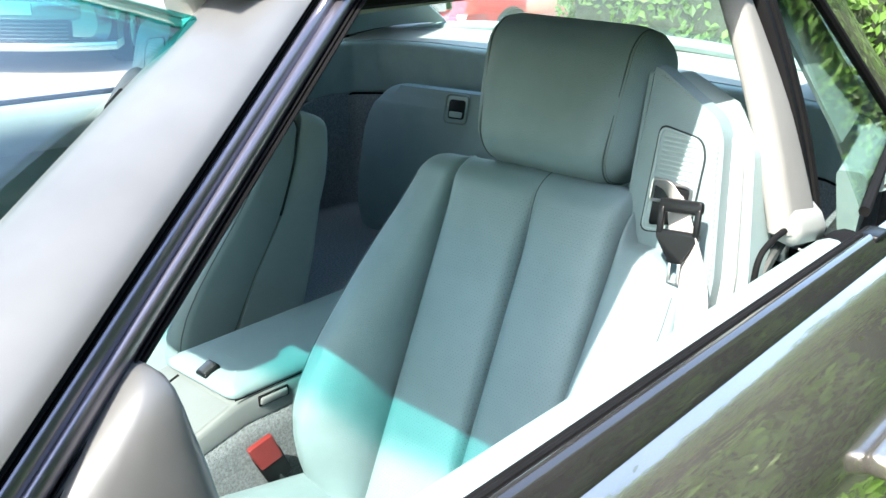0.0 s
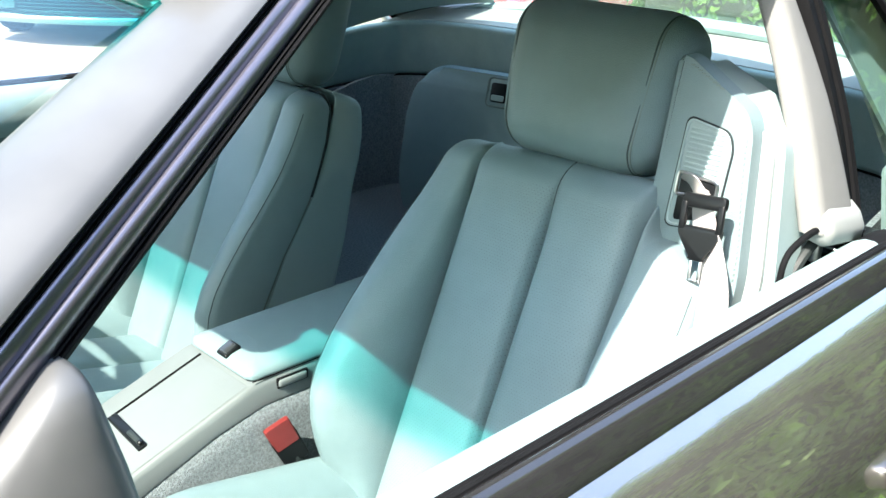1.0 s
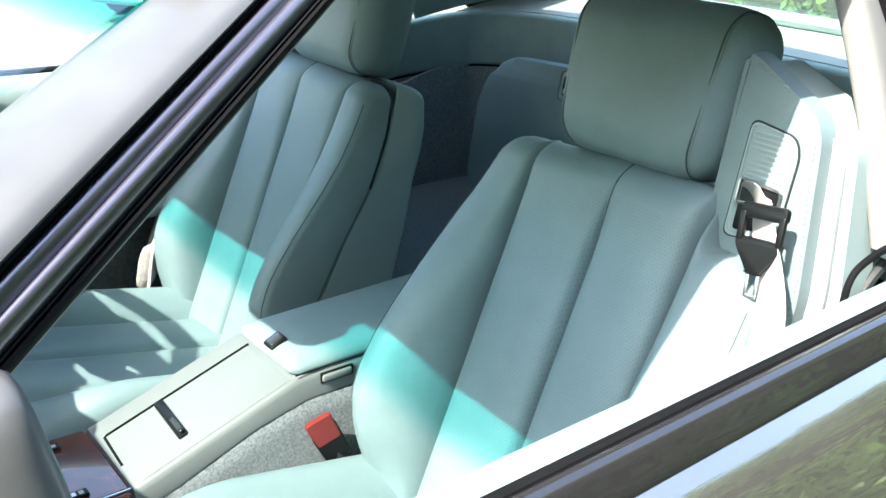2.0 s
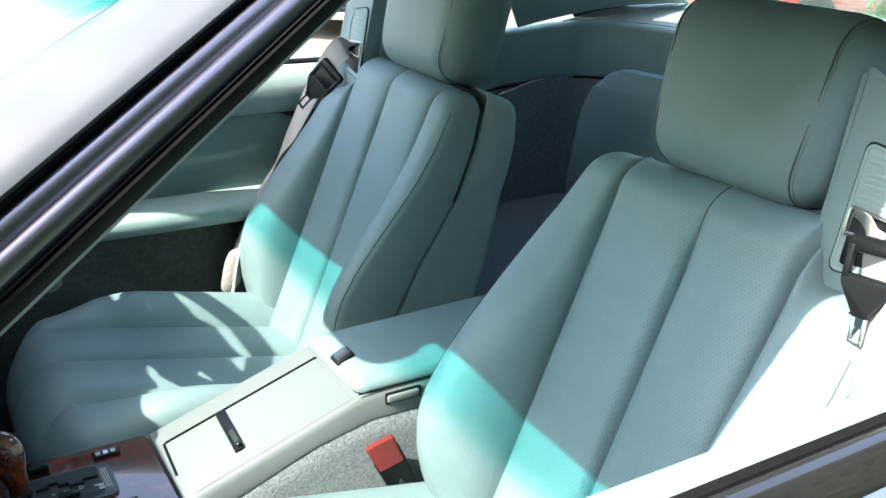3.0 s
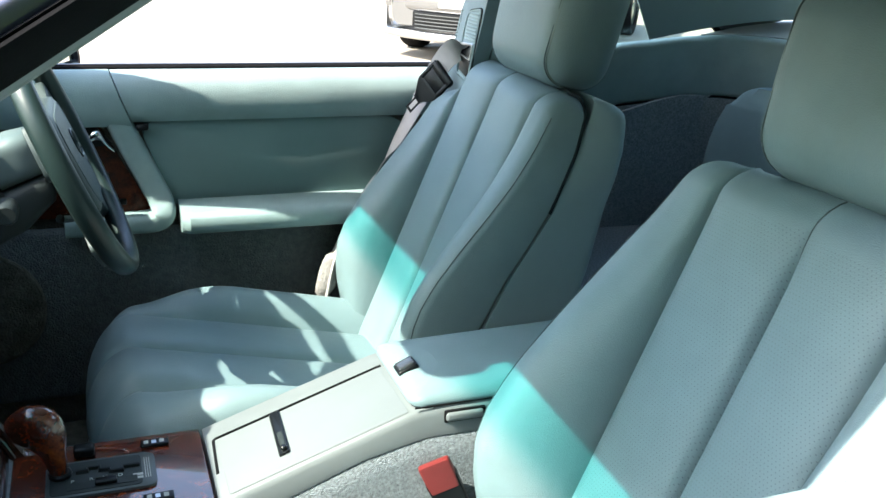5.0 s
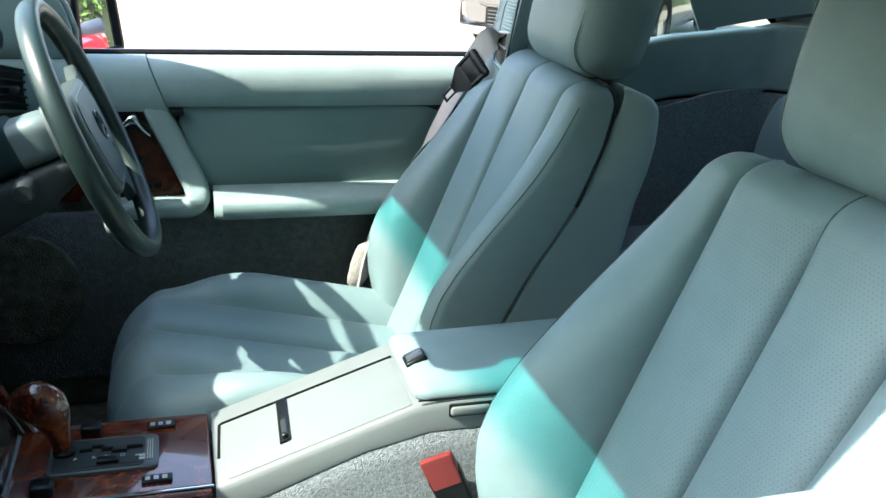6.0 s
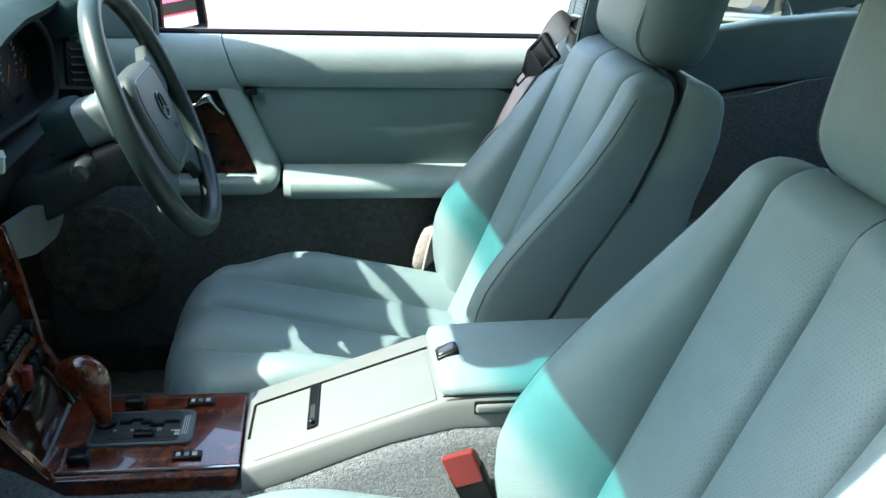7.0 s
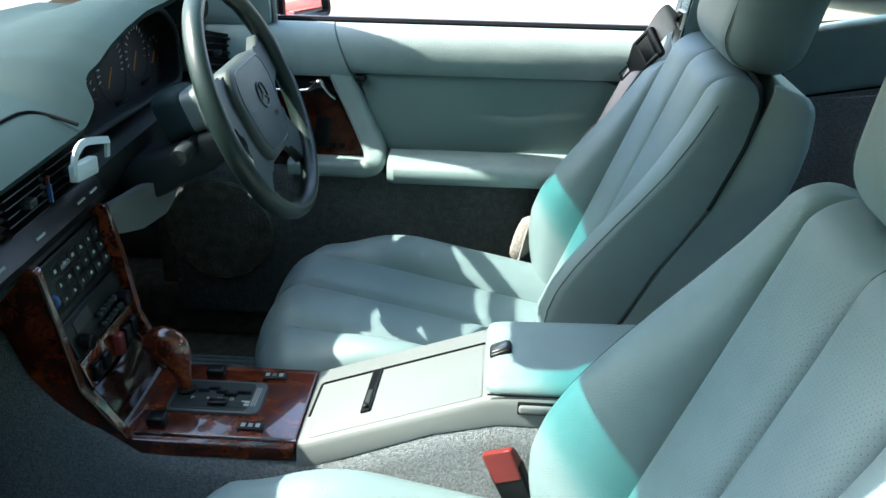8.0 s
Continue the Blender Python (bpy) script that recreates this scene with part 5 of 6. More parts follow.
# climate panel
clim = part("climate_panel", plate(rounded([(-0.082, 0.716), (0.094, 0.716), (0.098, 0.784), (-0.086, 0.784)], 0.006, 3), face, 0.006, 0.002), black_plastic, dash, "black climate control panel with white symbols")
rng = random.Random(3)
for r in range(3):
    for c in range(6):
        a, b = -0.045 + c * 0.026, 0.728 + r * 0.019
        part("climate_button", plate(rounded([(a - 0.0105, b - 0.0075), (a + 0.0105, b - 0.0075), (a + 0.0105, b + 0.0075), (a - 0.0105, b + 0.0075)], 0.002, 2), face, 0.0068, 0.0005), black_plastic, clim)
        w = rng.uniform(0.0016, 0.0038)
        part("print_bar", plate([(a - w, b - 0.002), (a + w, b - 0.002), (a + w * rng.uniform(0.2, 1.0), b + rng.uniform(0.0, 0.0026)), (a - w * rng.uniform(0.2, 1.0), b + 0.0022)], face, 0.0074, 0), gauge_print if (r + c) % 2 else white_print, clim)
part("temperature_wheel", turned(tuple(face(-0.07, 0.735, 0.002)), 0.010, 0.010, "y"), blue_print, clim)
lettering("AUTO", *face(-0.022, 0.766, 0.0102), 0.009, clim, spin=Matrix.Rotation(radians(90), 4, "Z") @ Matrix.Rotation(radians(76), 4, "X"))
# radio
radio = part("radio", plate(rounded([(-0.08, 0.655), (0.088, 0.655), (0.092, 0.707), (-0.084, 0.707)], 0.004, 3), face, 0.008, 0.002), black_plastic, dash, "black cassette radio")
part("radio_display", plate([(-0.06, 0.684), (-0.012, 0.684), (-0.012, 0.7), (-0.06, 0.7)], face, 0.0092, 0), dial_black, radio)
for a in (-0.055, 0.072):
    part("radio_knob", turned(tuple(face(a, 0.67, 0.014)), 0.011, 0.016, "x"), black_plastic, radio, "round black radio knob")
for r in range(2):
    for c in range(5):
        a, b = 0.0 + c * 0.0125, 0.665 + r * 0.015
        part("radio_button", rbox(tuple(face(a, b, 0.012)), (0.008, 0.0085, 0.008), 0.002), dark_plastic, radio)
low = part("switch_panel", plate(rounded([(-0.078, 0.612), (0.09, 0.612), (0.094, 0.65), (-0.08, 0.65)], 0.004, 3), face, 0.005, 0.0015), wood, dash, "glossy wood switch panel")
part("hazard_tab", rbox(tuple(face(0.012, 0.629, 0.012)), (0.012, 0.016, 0.032), 0.003, 3), red_plastic, low, "red hazard switch")
for a in (-0.058, -0.03, 0.045, 0.07):
    part("push_switch", rbox(tuple(face(a, 0.628, 0.009)), (0.01, 0.02, 0.024), 0.003), black_plastic, low)
for a in (0.056, 0.078):
    part("push_switch", rbox(tuple(face(a, 0.662, 0.012)), (0.008, 0.014, 0.016), 0.003), black_plastic, radio)

# vents and the fascia across the car


def fascia_x(y):
    return -0.318 - 0.02 * (abs(y) / 0.7) ** 2 - 0.045 * sstep(0.13, 0.2, y) * sstep(0.68, 0.6, y)


def vx(y, z, d=0.0):
    return Vector((fascia_x(y) - 0.10 * (z - 0.80) + d, y, z))


rows = [[Vector((xx, y, z)) for y in np.linspace(-0.74, -0.11, 16)] for z, xx in ((0.56, -0.52), (0.64, -0.46), (0.73, -0.40), (0.80, -0.335))]
part("lower_fascia", slab(rows, 0.02), dash_grey, dash, "dark grey-green lower fascia")
ledge = [[vx(y, 0.800, 0.008) for y in np.linspace(-0.74, 0.13, 24)], [vx(y, 0.812, 0.012) for y in np.linspace(-0.74, 0.13, 24)], [vx(y, 0.83, 0.004) for y in np.linspace(-0.74, 0.13, 24)], [vx(y, 0.84, -0.004) for y in np.linspace(-0.74, 0.13, 24)]]
part("fascia_ledge", slab(ledge, 0.012), black_plastic, dash)
for y0, y1 in ((-0.118, -0.012), (-0.006, 0.112)):
    vent = part("air_vent", rbox(tuple(vx(0.5 * (y0 + y1), 0.868, -0.03)), (0.05, y1 - y0, 0.062), 0.004), black_plastic, dash, "black centre air vent")
    for i in range(5):
        z = 0.846 + i * 0.011
        part("vane", rbox(tuple(vx(0.5 * (y0 + y1), z, -0.001)), (0.016, y1 - y0 - 0.008, 0.002), 0.0008, 1, Matrix.Rotation(radians(18), 4, "Y")), black_plastic, vent)
    part("vane_tab", rbox(tuple(vx(0.5 * (y0 + y1), 0.868, 0.008)), (0.016, 0.02, 0.011), 0.003, 3), dark_plastic, vent)
part("vent_slider", rbox(tuple(vx(-0.009, 0.860, 0.007)), (0.006, 0.004, 0.026), 0.0015), blue_print, dash, "red and blue vent slider")
part("vent_slider", rbox(tuple(vx(-0.009, 0.878, 0.0075)), (0.006, 0.004, 0.011), 0.0015), red_plastic, dash)
for a in (-0.16, -0.06, 0.06, 0.10):
    part("print_bar", rbox(tuple(vx(a, 0.822, 0.0085)), (0.002, 0.022, 0.003), 0), white_print, dash)
# pad on top
def pad_z(y):
    return interp(y, [(-0.76, 0.915), (0.10, 0.925), (0.135, 0.945), (0.18, 0.975), (0.26, 1.000), (0.327, 1.012), (0.42, 1.022), (0.50, 1.021), (0.56, 1.021), (0.60, 1.024), (0.634, 1.022), (0.652, 1.018), (0.664, 0.962), (0.70, 0.946), (0.76, 0.94)])


top_rows = []
ys = np.linspace(-0.76, 0.76, 191)
zs_ = np.convolve(np.pad([pad_z(y) for y in ys], 1, mode="edge"), np.ones(3) / 3, mode="valid")
for t in np.linspace(0, 1, 14):
    row = []
    for y, z0 in zip(ys, zs_):
        hood = sstep(0.12, 0.22, y)
        front = Vector((fascia_x(y) * (1 - hood) - 0.340 * hood + 0.012, y, z0))
        back = Vector((-0.80 + 0.12 * (abs(y) / 0.76) ** 2.2, y, 0.958))
        p = front.lerp(back, t)
        p.z = z0 + (0.958 - z0) * sstep(0.0, 0.9, t) + 0.035 * math.sin(math.pi * min(1.0, t * 1.7)) * (1 - t) * (1 - 0.6 * hood)
        if t == 0:
            p.z -= 0.010
        row.append(p)
    top_rows.append(row)
part("dash_pad", slab(top_rows, 0.012), dash_grey, dash, "padded dark grey-green dashboard top", 60)


def pad_spot(x, y, lift=0.0):
    """A place on the dashboard's top."""
    z0, hood = pad_z(y), sstep(0.12, 0.22, y)
    f = fascia_x(y) * (1 - hood) - 0.340 * hood + 0.012
    b = -0.80 + 0.12 * (abs(y) / 0.76) ** 2.2
    t = max(0.0, (f - x) / (f - b))
    return Vector((x, y, z0 + (0.958 - z0) * sstep(0.0, 0.9, t) + 0.035 * math.sin(math.pi * min(1.0, t * 1.7)) * (1 - t) * (1 - 0.6 * hood) + lift))


lid_edge = smooth_path([(-0.375, -0.60, 0), (-0.375, -0.10, 0), (-0.373, 0.02, 0), (-0.366, 0.055, 0), (-0.350, 0.068, 0), (-0.325, 0.072, 0), (-0.306, 0.074, 0)], 5)
part("lid_groove", tube([pad_spot(p.x, p.y, 0.0006) for p in lid_edge], 0.0026, 6), rubber, dash, "dark groove of the passenger airbag lid")
# instrument cluster
CX = -0.405
clus = rounded([(0.16, 0.855), (0.66, 0.825), (0.69, 0.91), (0.64, 0.975), (0.50, 1.006), (0.30, 0.99), (0.14, 0.93)], 0.04, 6)
bez = part("instrument_panel", plate(clus, lambda a, b, d: Vector((CX + d + 0.12 * (0.92 - b), a, b)), 0.01, 0.002), dial_black, dash, "black instrument panel with white scales")
for cy, cz, r, n in ((0.40, 0.92, 0.058, 22), (0.515, 0.922, 0.05, 16), (0.29, 0.895, 0.038, 10), (0.595, 0.905, 0.03, 8)):
    dx = lambda b: CX + 0.0105 + 0.12 * (0.92 - b)
    ring = [(dx(cz + r * math.sin(a)) + 0.001, cy + r * math.cos(a), cz + r * math.sin(a)) for a in np.linspace(0, 2 * math.pi, 41)[:-1]]
    part("dial", tube(ring, 0.0006, 6, closed=True, up=(1, 0, 0)), dark_plastic, bez, "round dial")
    for i in range(n):
        a = radians(220 - 260 * i / (n - 1))
        q = Vector((0, math.cos(a), math.sin(a)))
        c = Vector((dx(cz) + 0.0015, cy, cz)) + q * r * 0.85
        part("scale_mark", rbox(tuple(c), (0.001, 0.0024, r * 0.17), 0, 1, Matrix.Rotation(a - math.pi / 2, 4, "X")), red_print if i > n - 3 else gauge_print, bez)
    a = radians(235)
    c = Vector((dx(cz) + 0.0025, cy, cz)) + Vector((0, math.cos(a), math.sin(a))) * r * 0.35
    part("needle", rbox(tuple(c), (0.001, 0.0025, r * 0.75), 0, 1, Matrix.Rotation(a - math.pi / 2, 4, "X")), amber_print, bez)
for cy, cz in ((0.41, 0.862), (0.53, 0.866)):
    part("odometer", rbox((CX + 0.02, cy, cz), (0.002, 0.045, 0.009), 0.001), black_plastic, bez)
low_rows = [[(-0.335 + 0.03 * q, y, z) for y in np.linspace(0.125, 0.735, 14)] for z, q in ((0.72, -2.0), (0.76, -0.8), (0.80, -0.2), (0.825, 0.0), (0.835, -0.4), (0.84, -1.8))]
part("column_fascia", slab(low_rows, 0.01), dark_plastic, dash, "dark fascia below the instruments")
part("knee_panel", slab([[(-0.46, y, 0.60) for y in (0.12, 0.4, 0.7)], [(-0.39, y, 0.72) for y in (0.12, 0.4, 0.7)]], 0.015), dash_grey, dash)
# hood lip round the cluster
lip = rounded([(0.165, 0.868), (0.135, 0.925), (0.175, 0.962), (0.285, 0.996), (0.43, 1.010), (0.54, 0.996), (0.612, 0.945), (0.615, 0.848)], 0.035, 6)
part("hood_lip", tube([(-0.350, a, b) for a, b in lip], 0.0055, 8, closed=True, up=(1, 0, 0)), dark_plastic, dash, "dark rim of the instrument hood")
shade = [[(x, a + (a - 0.43) * k, b + (b - 0.92) * k) for a, b in lip] for x, k in ((-0.348, 0.02), (-0.37, 0.05), (-0.40, 0.09), (-0.43, 0.12))]
part("hood_inner", loft(shade, caps=False), dark_plastic, dash)
part("knee_flap", plate(rounded([(0.122, 0.787), (0.27, 0.766), (0.43, 0.722), (0.39, 0.694), (0.35, 0.686), (0.245, 0.702), (0.147, 0.734)], 0.014, 4), lambda a, b, d: Vector((-0.318 + d, a, b)), 0.012, 0.004), flap_grey, dash, "grey flap under the column")
end_prof = rounded([(-0.40, 0.952), (-0.318, 0.951), (-0.300, 0.962), (-0.297, 0.985), (-0.306, 1.006), (-0.33, 1.015), (-0.40, 1.012)], 0.008, 3)
part("dash_end", loft([[(x - 0.012 * (i in (0, 5)), y, 0.98 + (z - 0.98) * (1 - 0.08 * (i in (0, 5)))) for x, z in end_prof] for i, y in enumerate((0.606, 0.614, 0.63, 0.645, 0.652, 0.657))]), dash_grey, dash, "padded outer end of the dashboard", 60)
# corner vent on the driver's side
VU = Vector((0.055, 0.10, 0.0))
vent_put = lambda a, b, d: Vector((-0.335, 0.615, 0)) + VU * a + Vector((0, 0, b)) + Vector((0.876, -0.482, 0)) * d
cv = part("corner_vent", plate(rounded([(0.0, 0.868), (1.05, 0.842), (1.1, 0.912), (0.05, 0.946)], 0.02, 4), vent_put, 0.008, 0.003), black_plastic, dash, "black corner air vent")
for i in range(5):
    z0 = 0.876 + i * 0.0135
    part("vane", tube([vent_put(0.08, z0, 0.009), vent_put(0.5, z0 - 0.009, 0.012), vent_put(1.0, z0 - 0.024, 0.009)], 0.0026, 6), black_plastic, cv)
part("vane_tab", rbox(tuple(vent_put(0.55, 0.89, 0.015)), (0.014, 0.026, 0.010), 0.003, 2), dark_plastic, cv)
# cup hook clipped to the vent
hook = thing("cup_hook", "pale plastic hook clipped to the air vent", "hook")
part("hook_body", plate(rounded([(0.020, 0.863), (0.084, 0.855), (0.086, 0.879), (0.022, 0.886)], 0.004, 3), lambda a, b, d: Vector((-0.303 + d, a, b)), 0.012, 0.003), pale_plastic, hook)
part("hook_arm", sweep(smooth_path([(-0.297, 0.023, 0.872), (-0.295, 0.024, 0.892), (-0.293, 0.036, 0.905), (-0.293, 0.062, 0.906), (-0.294, 0.126, 0.888), (-0.296, 0.131, 0.884), (-0.298, 0.131, 0.862)], 5), [(-0.005, -0.002), (0.005, -0.002), (0.005, 0.002), (-0.005, 0.002)], up=(1, 0, 0.3)), pale_plastic, hook)

# ---- steering wheel ----
wheel_ob = thing("steering_wheel", "dark grey-green leather four-spoke steering wheel", "steering wheel")
WC, WA, WR = Vector((-0.142, 0.368, 0.883)), radians(22.0), 0.1895
wn_ = Vector((math.cos(WA), 0, math.sin(WA)))
wu, wv = Vector((0, 1, 0)), Vector((-math.sin(WA), 0, math.cos(WA)))
W = lambda a, b, d=0.0: WC + wu * a + wv * b + wn_ * d
rim = [W(WR * math.cos(a), WR * math.sin(a)) for a in np.linspace(0, 2 * math.pi, 73)[:-1]]
rings = []
for i, a in enumerate(np.linspace(0, 2 * math.pi, 73)[:-1]):
    out = wu * math.cos(a) + wv * math.sin(a)
    rings.append([WC + out * (WR + 0.0135 * math.cos(q) + (0.0015 * math.sin(6 * a * 4) if math.pi * 0.7 < q < 1.3 * math.pi and math.sin(a) > 0.1 else 0)) + wn_ * 0.0165 * math.sin(q) for q in np.linspace(0, 2 * math.pi, 15)[:-1]])
part("rim", loft(rings, close_end=True), wheel_leather, wheel_ob, "dark leather-wrapped rim", 80)
hubp = rounded([(-0.082, -0.058), (-0.056, -0.092), (0.056, -0.092), (0.082, -0.058), (0.100, 0.030), (0.082, 0.072), (-0.082, 0.072), (-0.100, 0.030)], 0.030, 5)
rings = [[W(a * k, b * k - 0.006 * (1 - k), d) for a, b in hubp] for k, d in ((0.96, -0.03), (1.0, -0.02), (1.0, -0.002), (0.985, 0.003), (0.95, 0.0062), (0.88, 0.0085), (0.7, 0.0105), (0.45, 0.012), (0.2, 0.0127), (0.05, 0.0128))]
hub = part("airbag_cover", loft(rings), pad_grey, wheel_ob, "dark grey-green airbag cover", 60)
# Dark tubes paint the shade of the cover's grooves.
part("cover_groove", tube([W(a * 0.86, b * 0.86, 0.0088) for a, b in hubp], 0.0012, 6, closed=True, up=(1, 0, 0)), crease, hub)
part("cover_groove", tube([W(-0.072, -0.006, 0.0092), W(-0.02, -0.006, 0.0122)], 0.0013, 6), crease, hub)
part("cover_groove", tube([W(0.022, -0.006, 0.0122), W(0.072, -0.006, 0.0092)], 0.0013, 6), crease, hub)
part("emblem", tube([W(0.021 * math.cos(a), 0.006 + 0.021 * math.sin(a), 0.0135) for a in np.linspace(0, 2 * math.pi, 33)[:-1]], 0.0019, 6, closed=True, up=(1, 0, 0)), wheel_leather, hub, "raised round emblem")
for k in range(3):
    a = radians(90 + 120 * k)
    part("emblem_bar", tube([W(0, 0.006, 0.014), W(0.020 * math.cos(a), 0.006 + 0.020 * math.sin(a), 0.0135)], 0.0022, 6), wheel_leather, hub)
lettering("SRS", *W(0.03, -0.035, 0.0128), 0.012, hub, dark_plastic, spin=Matrix([[wu.x, wv.x, wn_.x, 0], [wu.y, wv.y, wn_.y, 0], [wu.z, wv.z, wn_.z, 0], [0, 0, 0, 1]]))
half = [(0.0, 0.066), (0.070, 0.066), (0.110, 0.062), (0.158, 0.086), (0.178, 0.055), (0.187, 0.012), (0.150, 0.002), (0.118, -0.014), (0.112, -0.052), (0.136, -0.088), (0.160, -0.106), (0.136, -0.134), (0.112, -0.152), (0.088, -0.118), (0.058, -0.096), (0.0, -0.096)]
body = rounded(half + [(-x, y) for x, y in half[-2:0:-1]], 0.012, 3)


part("wheel_centre", plate(body, lambda a, b, d: W(a, b, -0.022 + d), 0.018, 0.006, 3), pad_grey, wheel_ob, "dark grey-green wheel centre with four spokes", 60)
# column shroud and stalks
col = thing("steering_column", "grey-green steering column shroud with stalks", "steering column")
# Paler collar paints the column's sunlit end; the cover behind stays dark.
for name, material, label, stations in (
        ("column_shroud", column_grey, "scuffed grey-green collar of the column shroud, toned pale as its sunlit end", ((-0.040, 0.034, 0.044), (-0.045, 0.040, 0.052), (-0.070, 0.042, 0.056), (-0.108, 0.042, 0.058))),
        ("column_cover", dash_grey, "dark upper column cover", ((-0.104, 0.042, 0.060), (-0.108, 0.045, 0.064), (-0.125, 0.046, 0.067), (-0.150, 0.046, 0.066)))):
    rings = [[W(a, b, d) for a, b in rounded([(-w, -0.012), (w, -0.012), (w, h), (-w, h)], 0.022, 6)] for d, w, h in stations]
    part(name, loft(rings), material, col, label, 60)
rings = []
for d, w, h in ((-0.04, 0.032, -0.04), (-0.048, 0.04, -0.055), (-0.10, 0.055, -0.075), (-0.2, 0.062, -0.085), (-0.25, 0.062, -0.085)):
    rings.append([W(a, b, d) for a, b in rounded([(-w, h), (w, h), (w, -0.013), (-w, -0.013)], 0.02, 5)])
part("lower_shroud", loft(rings), dark_plastic, col, "dark lower column shroud", 60)
part("stalk", tube([W(-0.04, -0.014, -0.11), W(-0.12, -0.013, -0.096)], 0.007, 8), black_plastic, col, "black control stalk")
part("stalk_grip", loft([[W(a, -0.0125 + r * math.cos(q), -0.092 + r * math.sin(q)) for q in np.linspace(0, 2 * math.pi, 13)[:-1]] for a, r in ((-0.115, 0.009), (-0.122, 0.0145), (-0.156, 0.0155), (-0.164, 0.012))]), dark_plastic, col, "", 60)
part("adjust_lever", tube([W(0.0, -0.09, -0.06), W(0.05, -0.11, -0.05)], 0.007, 8), chrome, col)
# pedals and mats
mt = thing("floor_mat", "grey ribbed carpet mat in the driver's footwell", "floor mat")
part("mat_sheet", rbox((-0.36, 0.40, 0.24), (0.52, 0.42, 0.012), 0.005), mat_grey, mt)
for i in range(26):
    part("rib", rbox((-0.36, 0.205 + i * 0.0156, 0.2475), (0.5, 0.006, 0.004), 0.0015, 1), mat_grey, mt)
mt2 = thing("floor_mat", "grey carpet mat in the passenger footwell", "floor mat")
part("mat_sheet", rbox((-0.36, -0.40, 0.24), (0.52, 0.42, 0.012), 0.005), mat_grey, mt2)


# ---- outside ----
def ground_material():
    m = mat("sandy_paving", (0.42, 0.37, 0.29), 0.9)
    b = m.node_tree.nodes["Principled BSDF"]
    v = coords(m)
    n1 = node(m, "ShaderNodeTexNoise", Scale=0.8, Detail=6.0, Roughness=0.6)
    n2 = node(m, "ShaderNodeTexNoise", Scale=60.0, Detail=6.0, Roughness=0.7)
    link(m, v, n1.inputs["Vector"])
    link(m, v, n2.inputs["Vector"])
    mx = m.node_tree.nodes.new("ShaderNodeMix")
    mx.inputs["Factor"].default_value = 0.5
    link(m, n1.outputs["Fac"], mx.inputs["A"])
    link(m, n2.outputs["Fac"], mx.inputs["B"])
    link(m, ramp(m, mx.outputs["Result"], [(0.3, (0.165, 0.145, 0.112)), (0.5, (0.25, 0.223, 0.178)), (0.7, (0.335, 0.302, 0.248))]), b.inputs["Base Color"])
    bp = node(m, "ShaderNodeBump", Strength=0.5, Distance=0.01)
    link(m, n2.outputs["Fac"], bp.inputs["Height"])
    link(m, bp.outputs["Normal"], b.inputs["Normal"])
    return m


paving = ground_material()
bm = bmesh.new()
bmesh.ops.create_grid(bm, x_segments=8, y_segments=8, size=400)
tagged(part("ground", bm, paving), "sunlit sandy courtyard paving", "ground", kind="structure")


soil = grain(mat("soil_and_leaf_litter", (0.06, 0.045, 0.03), 0.95, spec=0.1), (0.06, 0.045, 0.03), 60, 1.0, 0.5, 25, 0.02)
bm = bmesh.new()
bmesh.ops.create_grid(bm, x_segments=60, y_segments=12, size=1)
for v in bm.verts:
    v.co = Vector((1.0 + v.co.x * 6.0, -2.15 + v.co.y * 1.25, 0.0))
    v.co.z = 0.012 + 0.012 * noise.noise(v.co * 4.0) if abs(v.co.y + 2.15) < 1.2 else -0.01
tagged(part("planting_bed", bm, soil), "brown planting bed with leaf litter under the hedge", "planting bed", kind="structure")


def leaf_material(name, lo, hi):
    m = mat(name, hi, 0.45)
    g = m.node_tree.nodes.new("ShaderNodeNewGeometry")
    b = m.node_tree.nodes["Principled BSDF"]
    link(m, ramp(m, g.outputs["Random Per Island"], [(0.0, lo), (0.6, hi), (1.0, [min(1, c * 1.7) for c in hi])]), b.inputs["Base Color"])
    thin = m.node_tree.nodes.new("ShaderNodeBsdfTranslucent")
    thin.inputs["Color"].default_value = (hi[0] * 2.2, hi[1] * 2.4, hi[2] * 1.2, 1)
    mix = m.node_tree.nodes.new("ShaderNodeMixShader")
    mix.inputs["Fac"].default_value = 0.45
    link(m, b.outputs[0], mix.inputs[1])
    link(m, thin.outputs[0], mix.inputs[2])
    link(m, mix.outputs[0], m.node_tree.nodes["Material Output"].inputs["Surface"])
    return m


foliage = leaf_material("hedge_leaves", (0.028, 0.062, 0.014), (0.085, 0.165, 0.030))
# Near-black core tone puts the shade between the leaves into colour.
core_shade = grain(mat("hedge_core", (0.012, 0.02, 0.008), 0.9), (0.012, 0.02, 0.008), 20, 0.5, 0.4, 6, 0.02)


